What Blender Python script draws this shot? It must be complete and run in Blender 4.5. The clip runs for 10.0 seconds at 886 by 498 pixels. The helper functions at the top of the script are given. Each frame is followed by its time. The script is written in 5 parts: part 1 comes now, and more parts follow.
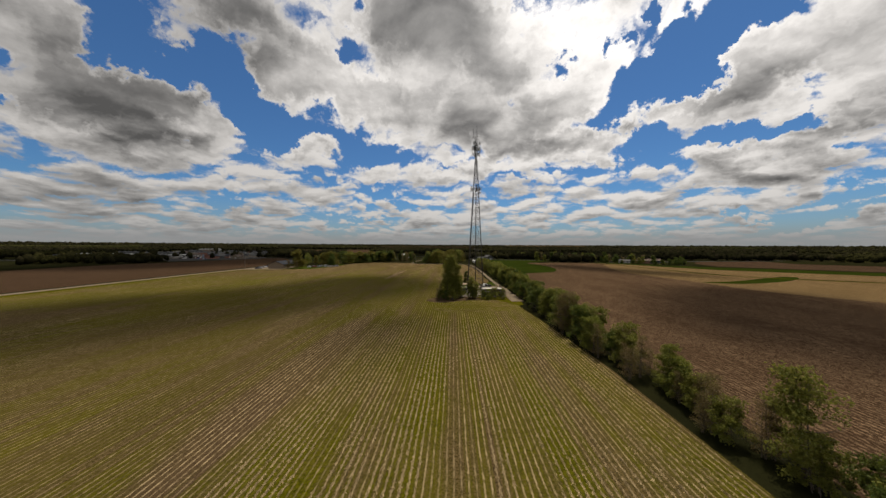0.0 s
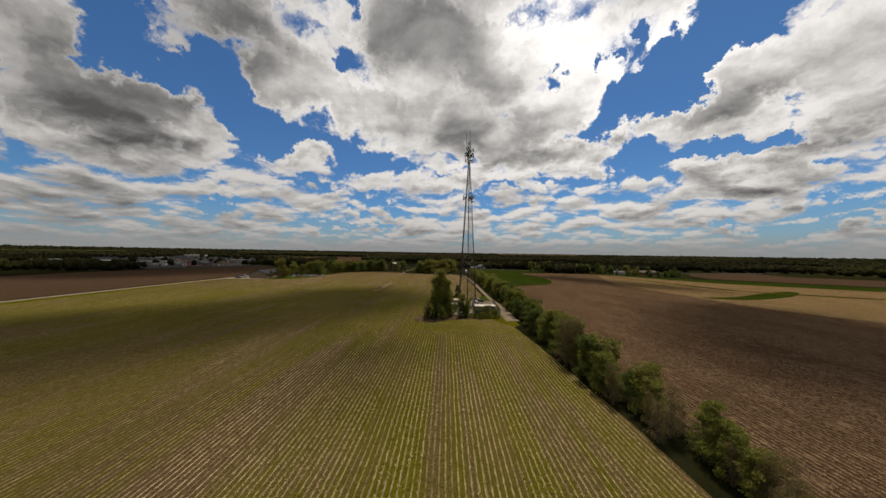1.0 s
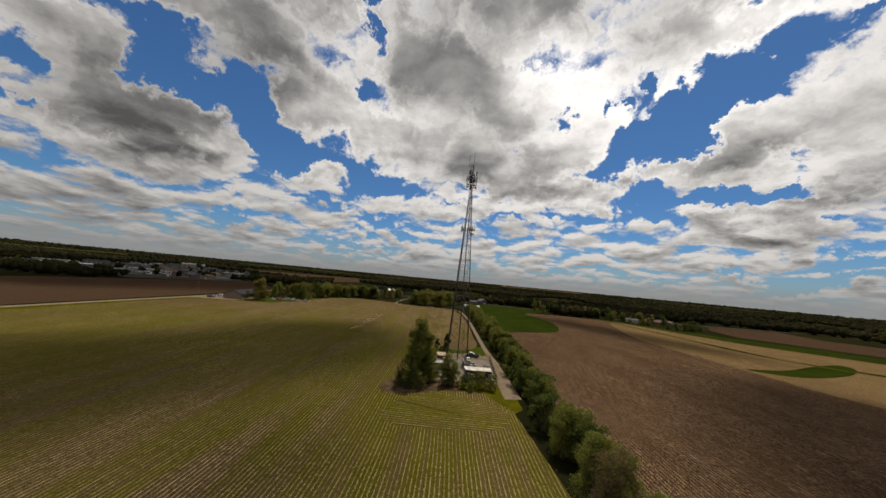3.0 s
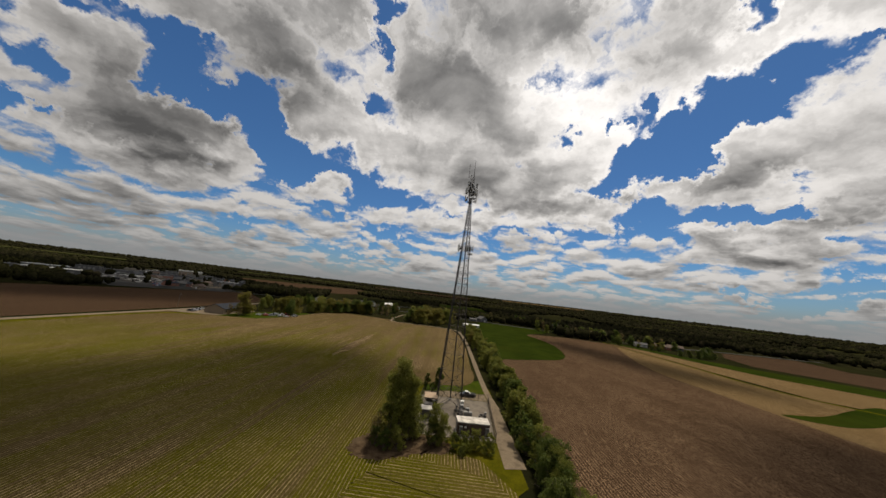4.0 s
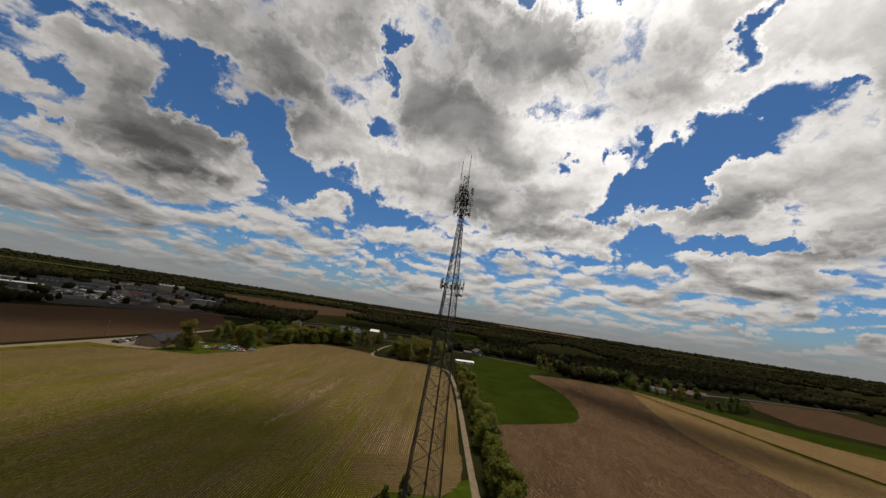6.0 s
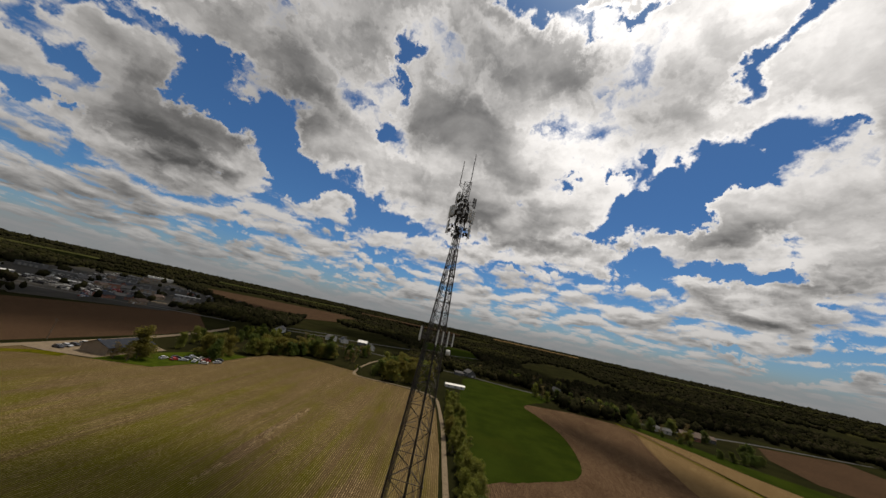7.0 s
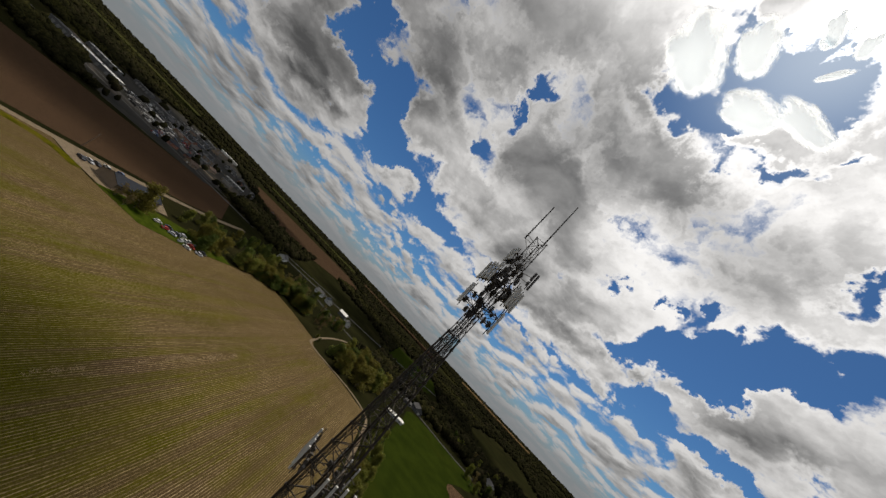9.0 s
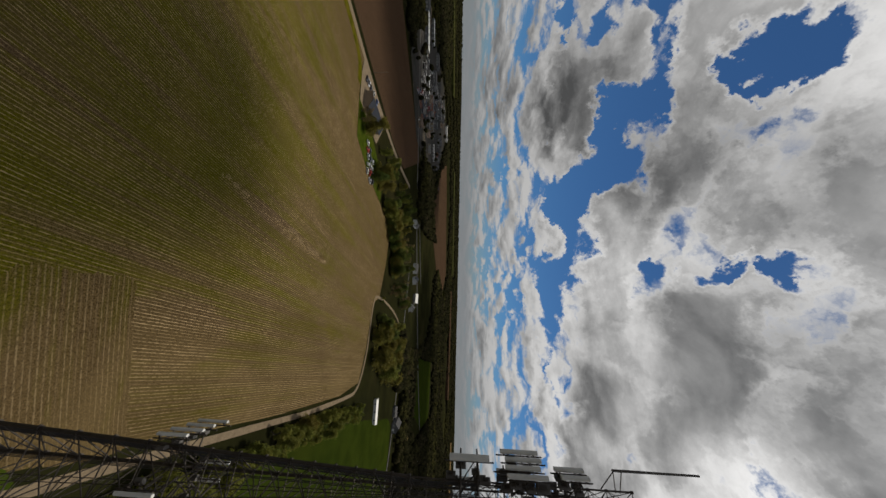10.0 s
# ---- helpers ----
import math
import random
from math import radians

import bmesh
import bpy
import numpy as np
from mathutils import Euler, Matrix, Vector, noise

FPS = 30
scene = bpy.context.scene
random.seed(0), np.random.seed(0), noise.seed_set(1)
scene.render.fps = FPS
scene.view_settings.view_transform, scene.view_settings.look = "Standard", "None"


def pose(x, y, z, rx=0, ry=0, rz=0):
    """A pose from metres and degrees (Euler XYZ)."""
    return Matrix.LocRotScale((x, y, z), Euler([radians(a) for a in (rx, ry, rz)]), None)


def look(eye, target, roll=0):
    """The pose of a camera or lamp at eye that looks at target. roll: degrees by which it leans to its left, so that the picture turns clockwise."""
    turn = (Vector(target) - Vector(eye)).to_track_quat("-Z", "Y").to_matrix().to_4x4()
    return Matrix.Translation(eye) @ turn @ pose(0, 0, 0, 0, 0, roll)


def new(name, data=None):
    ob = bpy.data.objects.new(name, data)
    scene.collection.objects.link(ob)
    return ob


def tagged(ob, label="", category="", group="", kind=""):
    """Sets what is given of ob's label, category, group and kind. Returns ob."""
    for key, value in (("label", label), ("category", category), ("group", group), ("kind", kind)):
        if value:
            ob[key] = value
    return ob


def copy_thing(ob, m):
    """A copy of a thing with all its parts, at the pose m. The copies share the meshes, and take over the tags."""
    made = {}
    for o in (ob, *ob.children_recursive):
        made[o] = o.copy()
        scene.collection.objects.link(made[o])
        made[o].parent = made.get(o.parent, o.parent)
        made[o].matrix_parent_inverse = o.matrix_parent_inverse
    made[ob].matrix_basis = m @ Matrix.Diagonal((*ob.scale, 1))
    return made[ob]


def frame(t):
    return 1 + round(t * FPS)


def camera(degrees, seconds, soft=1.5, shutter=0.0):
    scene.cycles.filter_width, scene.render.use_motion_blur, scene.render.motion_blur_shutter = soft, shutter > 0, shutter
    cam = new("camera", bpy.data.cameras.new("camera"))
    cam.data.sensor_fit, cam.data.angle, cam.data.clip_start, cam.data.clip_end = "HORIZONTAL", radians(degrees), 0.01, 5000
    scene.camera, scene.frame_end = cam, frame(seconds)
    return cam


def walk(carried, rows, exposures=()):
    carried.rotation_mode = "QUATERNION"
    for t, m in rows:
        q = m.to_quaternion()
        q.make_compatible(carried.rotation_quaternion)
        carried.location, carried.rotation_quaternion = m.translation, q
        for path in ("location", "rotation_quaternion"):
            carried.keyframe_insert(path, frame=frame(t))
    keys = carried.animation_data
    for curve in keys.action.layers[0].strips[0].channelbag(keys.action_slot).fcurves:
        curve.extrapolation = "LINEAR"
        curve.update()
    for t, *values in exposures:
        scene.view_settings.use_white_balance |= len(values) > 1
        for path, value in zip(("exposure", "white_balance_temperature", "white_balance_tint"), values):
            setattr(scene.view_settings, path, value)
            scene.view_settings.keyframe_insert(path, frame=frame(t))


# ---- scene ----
cam = camera(114.0, 10.0)

PATH = [
    (0, (-1.473, 10.029, 20.907), (-1.544, 12.027, 20.885), 0.3),
    (0.5, (-1.188, 13.964, 21.91), (-1.227, 15.964, 21.915), 0.4),
    (1, (-0.211, 19.699, 22.939), (-0.238, 21.699, 22.971), 0.9),
    (1.5, (0.786, 25.326, 24.077), (0.76, 27.324, 24.148), 1.7),
    (2, (2.006, 31.257, 25.429), (1.966, 33.254, 25.545), 2.8),
    (2.5, (3.202, 36.719, 26.566), (3.149, 38.711, 26.732), 4.1),
    (4, (5.988, 55.596, 33.12), (5.902, 57.572, 33.417), 6.8),
    (4.5, (7.089, 62.991, 35.003), (6.996, 64.962, 35.333), 6.8),
    (5, (7.678, 70.515, 37.118), (7.586, 72.48, 37.479), 7.0),
    (5.5, (8.417, 78.877, 38.835), (8.328, 80.834, 39.24), 7.6),
    (7, (9.591, 105.024, 50.021), (9.496, 106.959, 50.518), 12.5),
    (7.5, (9.771, 111.185, 52.606), (9.670, 113.108, 53.145), 15.6),
    (8, (9.390, 115.637, 54.663), (9.268, 117.549, 55.237), 20.7),
    (8.5, (8.736, 119.703, 56.891), (8.545, 121.608, 57.471), 30.4),
    (9, (7.584, 123.426, 59.661), (7.251, 125.336, 60.154), 46.4),
    (9.5, (5.489, 126.636, 62.600), (4.938, 128.540, 62.869), 68.4),
    (10, (3.350, 128.800, 63.900), (2.555, 130.631, 63.778), 91.2),
]
walk(cam, [(t, look(eye, target, roll)) for t, eye, target, roll in PATH], [(0, 0.18, 6850, 12), (2.5, 0.16, 6850, 12), (4.5, 0.06, 6850, 12), (7.0, 0.0, 6800, 12), (8.0, -0.03, 6750, 11.5), (9.0, -0.1, 6650, 11), (10, -0.15, 6550, 10.5)])

# ---- light ----
SUN_AZ, SUN_EL = 27.0, 67.0
sun_dir = Vector((math.sin(radians(SUN_AZ)) * math.cos(radians(SUN_EL)), math.cos(radians(SUN_AZ)) * math.cos(radians(SUN_EL)), math.sin(radians(SUN_EL))))
sun = new("sun", bpy.data.lights.new("sun", "SUN"))
sun.data.energy, sun.data.angle, sun.data.color = 3.45, radians(0.6), (1.0, 0.93, 0.80)
sun.matrix_world = look(sun_dir * 900, (0, 0, 0))

world = bpy.data.worlds.new("sky")
scene.world = world
world.use_nodes = True
WN, WL = world.node_tree.nodes, world.node_tree.links
WN.clear()


def wmath(op, a, b=None, c=None):
    n = WN.new("ShaderNodeMath")
    n.operation = op
    for i, v in enumerate((a, b, c)):
        if v is None:
            continue
        if isinstance(v, (int, float)):
            n.inputs[i].default_value = v
        else:
            WL.new(v, n.inputs[i])
    return n.outputs[0]


def wstep(v, lo, hi):
    n = WN.new("ShaderNodeMapRange")
    n.interpolation_type = "SMOOTHSTEP"
    WL.new(v, n.inputs[0])
    n.inputs[1].default_value, n.inputs[2].default_value = lo, hi
    return n.outputs[0]


def wmix(f, a, b):
    n = WN.new("ShaderNodeMix")
    n.data_type = "RGBA"
    for v, i in ((f, 0), (a, 6), (b, 7)):
        if isinstance(v, (int, float, tuple)):
            n.inputs[i].default_value = v
        else:
            WL.new(v, n.inputs[i])
    return n.outputs[2]


coord = WN.new("ShaderNodeTexCoord").outputs["Generated"]
xyz = WN.new("ShaderNodeSeparateXYZ")
WL.new(coord, xyz.inputs[0])
up = wmath("MAXIMUM", xyz.outputs[2], 0.0)
lift = wmath("ADD", up, 0.19)
plane = WN.new("ShaderNodeCombineXYZ")
WL.new(wmath("DIVIDE", xyz.outputs[0], lift), plane.inputs[0])
WL.new(wmath("DIVIDE", xyz.outputs[1], lift), plane.inputs[1])


def wnoise(scale, detail, rough, offset, distort=0.0, where=None):
    m = WN.new("ShaderNodeMapping")
    WL.new(where or plane.outputs[0], m.inputs[0])
    m.inputs[1].default_value = offset
    n = WN.new("ShaderNodeTexNoise")
    WL.new(m.outputs[0], n.inputs["Vector"])
    n.inputs["Scale"].default_value, n.inputs["Detail"].default_value = scale, detail
    n.inputs["Roughness"].default_value, n.inputs["Distortion"].default_value = rough, distort
    return n.outputs["Fac"]


curl = WN.new("ShaderNodeTexNoise")
WL.new(coord, curl.inputs["Vector"])
curl.inputs["Scale"].default_value, curl.inputs["Detail"].default_value, curl.inputs["Roughness"].default_value = 6.5, 6, 0.62
centred = WN.new("ShaderNodeVectorMath")
centred.operation = "MULTIPLY_ADD"
WL.new(curl.outputs["Color"], centred.inputs[0])
centred.inputs[1].default_value, centred.inputs[2].default_value = (0.30,) * 3, (-0.15,) * 3
ragged = WN.new("ShaderNodeVectorMath")
WL.new(coord, ragged.inputs[0])
WL.new(centred.outputs[0], ragged.inputs[1])

swirl = WN.new("ShaderNodeTexNoise")
WL.new(coord, swirl.inputs["Vector"])
swirl.inputs["Scale"].default_value, swirl.inputs["Detail"].default_value, swirl.inputs["Roughness"].default_value = 3.2, 2.5, 0.5
swung = WN.new("ShaderNodeVectorMath")
swung.operation = "MULTIPLY_ADD"
WL.new(swirl.outputs["Color"], swung.inputs[0])
swung.inputs[1].default_value, swung.inputs[2].default_value = (0.42,) * 3, (-0.21,) * 3
smooth = WN.new("ShaderNodeVectorMath")
WL.new(coord, smooth.inputs[0])
WL.new(swung.outputs[0], smooth.inputs[1])

PUFFS, BELLIES = [], []


def puff(az, el, wide, high, turn, weight, kind=PUFFS):
    """One bank of cloud (weight above 0) or gap of blue (below 0): where it stands in the sky, its half widths and its lean."""
    a, e = radians(az), radians(el)
    c = Vector((math.sin(a) * math.cos(e), math.cos(a) * math.cos(e), math.sin(e)))
    east = Vector((math.cos(a), -math.sin(a), 0))
    north = c.cross(east) * -1
    if north.z < 0:
        north = -north
    x = east * math.cos(radians(turn)) + north * math.sin(radians(turn))
    y = c.cross(x)
    m = WN.new("ShaderNodeMapping")
    m.vector_type = "TEXTURE"
    WL.new((smooth if kind is BELLIES else ragged).outputs[0], m.inputs[0])
    m.inputs[1].default_value = c
    m.inputs[2].default_value = Matrix((x, y, c)).transposed().to_euler()
    m.inputs[3].default_value = (wide, high, 1.0)
    g = WN.new("ShaderNodeTexGradient")
    g.gradient_type = "SPHERICAL"
    WL.new(m.outputs[0], g.inputs[0])
    kind.append(wmath("MULTIPLY", g.outputs["Fac"], weight))


puff(-45.5, 24.9, 0.162, 0.065, -10, -1)
puff(-37.5, 22.7, 0.169, 0.105, -27, -1.1)
puff(-29.4, 20.8, 0.203, 0.086, -5, -1)
puff(-19.9, 17.8, 0.172, 0.052, 1, -0.8)
puff(-33.7, 19.2, 0.090, 0.047, 1, -0.8)
puff(-11.5, 16.7, 0.124, 0.036, 3, -0.6)
puff(-49.1, 26.9, 0.049, 0.050, -15, -0.8)
puff(38.9, 27.1, 0.144, 0.080, 19, -1.1)
puff(31.9, 23.8, 0.172, 0.086, 31, -1.1)
puff(24.4, 21.2, 0.165, 0.049, 17, -0.9)
puff(43.5, 28.5, 0.062, 0.045, 22, -0.9)
puff(32.7, 16.3, 0.088, 0.070, -11, -0.9)
puff(41.5, 15.3, 0.187, 0.046, -6, -1)
puff(49.1, 15.3, 0.112, 0.024, -3, -0.8)
puff(32.0, 13.9, 0.158, 0.031, -9, -0.7)
puff(52.9, 5.7, 0.078, 0.030, -8, -0.9)
puff(50.5, 3.0, 0.137, 0.024, -3, -0.9)
puff(53.9, 12.0, 0.040, 0.022, 19, -0.7)
puff(44.9, 5.1, 0.109, 0.014, -5, -0.6)
puff(-58.3, 13.6, 0.051, 0.014, 12, -0.7)
puff(-52.5, 14.7, 0.071, 0.016, 6, -0.6)
puff(-45.2, 13.7, 0.043, 0.029, -64, -0.7)
puff(-39.0, 7.4, 0.085, 0.021, 6, -0.6)
puff(-25.8, 12.6, 0.110, 0.029, 6, -0.6)
puff(-12.5, 9.8, 0.159, 0.029, 2, -0.7)
puff(-17.8, 5.4, 0.185, 0.016, 2, -0.5)
puff(6.3, 17.3, 0.123, 0.027, 7, -0.6)
puff(20.8, 12.9, 0.137, 0.023, 0, -0.6)
puff(-2.6, 14.8, 0.071, 0.019, 0, -0.5)
puff(12.8, 11.4, 0.122, 0.019, -3, -0.5)
puff(-21.2, 41.5, 0.031, 0.069, 8, -1)
puff(-20.2, 46.6, 0.036, 0.026, 26, -0.8)
puff(10.7, 55.8, 0.129, 0.060, -26, -1.2)
puff(19.2, 50.8, 0.057, 0.058, -21, -0.8)
puff(26.5, 52.6, 0.059, 0.057, -35, -0.9)
puff(49.6, 43.4, 0.093, 0.026, 38, -0.9)
puff(55.8, 47.9, 0.062, 0.032, -24, -1.1)
puff(55.6, 33.0, 0.043, 0.014, -20, -0.7)
puff(19.6, 30.0, 0.047, 0.025, 5, -0.8)
puff(28.2, 30.5, 0.027, 0.021, 0, -0.7)
puff(-21.0, 32.6, 0.040, 0.059, 25, -0.8)
puff(-54.7, 29.5, 0.051, 0.029, 5, -0.8)
puff(-63.1, 13.2, 0.044, 0.029, -22, -0.9)
puff(41.4, 29.9, 0.153, 0.080, 40, -1)
puff(33.1, 25.9, 0.128, 0.066, 25, -0.9)
puff(-48.6, 25.8, 0.079, 0.088, -35, -0.9)
puff(17.8, 60.4, 0.086, 0.138, 25, -1.2)
puff(29.7, 56.9, 0.076, 0.054, 56, -0.9)
puff(24.7, 52.9, 0.071, 0.027, 8, -0.8)
puff(34.5, 53.6, 0.061, 0.021, 24, -0.8)
puff(4.8, 64.8, 0.026, 0.086, 29, -0.8)
puff(32.8, 32.1, 0.021, 0.020, 17, -0.8)
puff(25.6, 31.8, 0.022, 0.022, 20, -0.8)
puff(-21.0, 47.1, 0.046, 0.040, 86, -0.9)
puff(-57.2, 41.3, 0.076, 0.082, -38, -1.2)
puff(-55.8, 36.8, 0.080, 0.029, 49, -0.8)
puff(-18.6, 46.4, 0.039, 0.040, 77, -0.9)
puff(-26.7, 17.9, 0.088, 0.034, 3, 1.3)
puff(-16.3, 24.9, 0.163, 0.054, 15, 0.8)
puff(47.7, 21.3, 0.229, 0.130, -2, 0.9)
puff(51.6, 14.9, 0.115, 0.032, 23, 1.0)
puff(43.2, 13.2, 0.232, 0.030, -6, 0.9)
puff(46.9, 10.1, 0.203, 0.060, -4, 0.6)
puff(5.2, 25.5, 0.501, 0.202, -3, 0.6)
puff(-29.4, 28.5, 0.138, 0.142, -17, 0.7)
puff(16.9, 17.6, 0.317, 0.049, 7, 0.9)
puff(28.0, 14.4, 0.051, 0.030, -8, 0.9)
puff(-49.9, 17.6, 0.226, 0.139, -2, 0.8)
puff(8.7, 68.0, 0.078, 0.094, 23, 1.3)
puff(31.2, 18.9, 0.044, 0.022, 12, 0.8)
puff(18.1, 64.4, 0.059, 0.031, 63, 0.9)
puff(24.8, 55.1, 0.040, 0.079, -41, 0.7)
puff(-21.9, 27.6, 0.099, 0.092, 10, 0.5)
puff(15.8, 62.5, 0.172, 0.106, 4, -1.5)
puff(17.7, 56.9, 0.091, 0.079, 48, -1.1)
puff(32.1, 59.9, 0.058, 0.081, -37, -0.9)
puff(-57.5, 41.2, 0.119, 0.082, -55, -1.1)
puff(14.6, 58.9, 0.044, 0.122, 47, -1.1)
puff(47.7, 32.6, 0.158, 0.071, 20, -1.0)
puff(38.8, 26.2, 0.136, 0.060, 47, -0.9)
puff(46.6, 19.1, 0.146, 0.045, -7, -0.9)
puff(54.0, 44.9, 0.034, 0.038, 53, -0.8)
puff(48.2, 41.1, 0.082, 0.027, 44, -0.8)
puff(36.5, 24.1, 0.118, 0.054, 13, -0.8)
puff(-59.4, 27.2, 0.145, 0.045, 37, -1.0)
puff(-51.2, 28.9, 0.139, 0.035, 19, -0.9)
puff(-62.3, 19.6, 0.056, 0.029, 25, -0.7)
# the grey undersides
puff(-40.2, 38.6, 0.494, 0.237, 44, 1.3, BELLIES)
puff(-5.1, 46.0, 0.343, 0.307, 53, 1.3, BELLIES)
puff(24.6, 42.2, 0.296, 0.130, -14, 1.1, BELLIES)
puff(-52.7, 18.8, 0.154, 0.146, 7, 0.45, BELLIES)
puff(-28.7, 48.2, 0.182, 0.145, 32, 0.5, BELLIES)
puff(-49.4, 18.1, 0.205, 0.099, 6, 0.6, BELLIES)
puff(-38.3, 32.4, 0.255, 0.123, 22, 1.1, BELLIES)
puff(-55.7, 9.3, 0.177, 0.064, -0, 0.9, BELLIES)
puff(-43.1, 11.9, 0.129, 0.080, -2, 0.9, BELLIES)
puff(-56.8, 19.3, 0.107, 0.084, 2, 0.6, BELLIES)
puff(3.0, 23.2, 0.392, 0.131, -2, 0.6, BELLIES)
puff(-9.4, 36.6, 0.278, 0.124, 5, 0.7, BELLIES)
puff(5.1, 36.0, 0.249, 0.113, -4, 0.6, BELLIES)
puff(44.7, 21.1, 0.221, 0.073, -5, 0.6, BELLIES)
puff(49.4, 21.8, 0.164, 0.089, -3, 0.55, BELLIES)
puff(51.6, 13.3, 0.134, 0.022, 25, 0.8, BELLIES)
puff(45.9, 8.5, 0.288, 0.031, -9, 0.9, BELLIES)
puff(14.9, 9.7, 0.319, 0.051, -3, 0.9, BELLIES)
puff(-25.8, 10.8, 0.162, 0.041, 5, 0.8, BELLIES)
puff(-53.2, 5.8, 0.318, 0.044, 3, 1.3, BELLIES)
puff(-37.6, 6.2, 0.288, 0.028, 5, 0.7, BELLIES)
puff(28.1, 6.5, 0.601, 0.027, -3, 0.7, BELLIES)
puff(-8.1, 6.7, 0.463, 0.027, 1, 0.6, BELLIES)
puff(-50.9, 3.1, 0.391, 0.031, 4, 1.3, BELLIES)
puff(40.4, 4.4, 0.282, 0.020, -4, 0.6, BELLIES)
puff(-44.0, 40.9, 0.266, 0.305, 90, 0.9, BELLIES)
puff(-8.0, 39.3, 0.312, 0.204, 45, 0.8, BELLIES)
puff(-52.1, 23.3, 0.164, 0.194, 89, 0.7, BELLIES)
puff(0.5, 48.0, 0.128, 0.234, -86, 0.9, BELLIES)
puff(29.3, 42.9, 0.214, 0.156, 1, 0.9, BELLIES)
puff(9.9, 24.5, 0.221, 0.061, 16, 0.9, BELLIES)
puff(46.4, 22.8, 0.224, 0.085, 10, 0.6, BELLIES)
puff(52.5, 29.3, 0.161, 0.072, 3, 0.45, BELLIES)
puff(7.8, 34.3, 0.241, 0.164, 33, 0.5, BELLIES)


steer, gloom = PUFFS[0], BELLIES[0]
for p in PUFFS[1:]:
    steer = wmath("ADD", steer, p)
for p in BELLIES[1:]:
    gloom = wmath("ADD", gloom, p)
billow = wnoise(2.4, 7, 0.51, (3.1, 1.7, 0), 0.35)
soft = wnoise(2.4, 3, 0.5, (3.1, 1.7, 0), 0.35)
warp = WN.new("ShaderNodeVectorMath")
warp.operation = "MULTIPLY_ADD"
WL.new(curl.outputs["Color"], warp.inputs[0])
warp.inputs[1].default_value = (0.55, 0.55, 0.0)
WL.new(plane.outputs[0], warp.inputs[2])


def wlumps(scale, shift):
    """Rounded heads of cumulus, large ones with smaller ones on them."""
    m = WN.new("ShaderNodeVectorMath")
    m.operation = "SCALE"
    WL.new(warp.outputs[0], m.inputs[0])
    m.inputs["Scale"].default_value = shift
    v = WN.new("ShaderNodeTexVoronoi")
    v.voronoi_dimensions, v.feature = "2D", "F1"
    WL.new(m.outputs[0], v.inputs["Vector"])
    v.inputs["Scale"].default_value, v.inputs["Detail"].default_value, v.inputs["Roughness"].default_value = scale, 3.0, 0.55
    return wmath("SUBTRACT", 1.0, v.outputs["Distance"])


lumps, lumps_above = wlumps(3.2, 1.0), wlumps(3.2, 0.965)
broad = wnoise(0.8, 3, 0.5, (7.3, 2.2, 0))
bank = wmath("ADD", wmath("MULTIPLY", broad, 0.45), wmath("MULTIPLY", steer, 0.50))
bank = wmath("ADD", bank, wmath("MULTIPLY", up, 0.22))
cover = wmath("ADD", wmath("ADD", wmath("MULTIPLY", billow, 0.85), wmath("MULTIPLY", lumps, 0.36)), bank)
mask = wstep(cover, 0.565, 0.760)
inner = wstep(cover, 0.64, 1.06)
belly = wnoise(4.6, 6, 0.60, (0.4, 5.2, 0), 0.2)
higher = WN.new("ShaderNodeVectorMath")
higher.operation = "SCALE"
WL.new(plane.outputs[0], higher.inputs[0])
higher.inputs["Scale"].default_value = 0.955
above = wnoise(2.4, 3, 0.5, (3.1, 1.7, 0), 0.35, higher.outputs[0])
under = wmath("MULTIPLY", wmath("ADD", wmath("SUBTRACT", above, soft), wmath("MULTIPLY", wmath("SUBTRACT", lumps_above, lumps), 0.28)), wmath("MULTIPLY_ADD", wstep(up, 0.5, 0.1), 1.6, 0.7))
wispy = wnoise(1.7, 7, 0.58, (5.1, 0.3, 0), 0.6)
depth = wmath("ADD", wmath("MULTIPLY", inner, 0.40), wmath("MULTIPLY", gloom, 0.45))
depth = wmath("ADD", depth, wmath("MULTIPLY", wmath("SUBTRACT", belly, 0.5), 0.85))
depth = wmath("ADD", depth, wmath("MULTIPLY", wmath("SUBTRACT", wispy, 0.5), 1.1))
depth = wmath("ADD", depth, wmath("MULTIPLY", under, 1.3))
depth = wmath("ADD", depth, wmath("MULTIPLY", wstep(up, 0.42, 0.02), 0.16))
laden = wmath("MAXIMUM", wmath("ADD", wmath("MULTIPLY", depth, wmath("MULTIPLY_ADD", inner, 0.5, 0.5)), 0.06), 0.0)
thick = wmath("SUBTRACT", 1.0, wmath("EXPONENT", wmath("MULTIPLY", wmath("POWER", laden, 1.35), -1.75)))
thick = wmath("MULTIPLY", thick, wmath("MULTIPLY_ADD", wnoise(3.3, 5, 0.55, (1.4, 8.2, 0), 0.4), 0.7, 0.68))
sunward = WN.new("ShaderNodeVectorMath")
sunward.operation = "DOT_PRODUCT"
WL.new(coord, sunward.inputs[0])
sunward.inputs[1].default_value = sun_dir
facing = wmath("MAXIMUM", sunward.outputs["Value"], 0.0)
glow = wmath("POWER", facing, 3.0)
glare = wmath("POWER", facing, 420.0)
cloud = wmix(thick, (10.3, 10.3, 10.2, 1), (1.55, 1.58, 1.60, 1))
brighten = WN.new("ShaderNodeVectorMath")
brighten.operation = "SCALE"
WL.new(cloud, brighten.inputs[0])
WL.new(wmath("ADD", wmath("ADD", 0.47, wmath("MULTIPLY", glow, 0.96)), wmath("MULTIPLY", glare, 4.0)), brighten.inputs["Scale"])
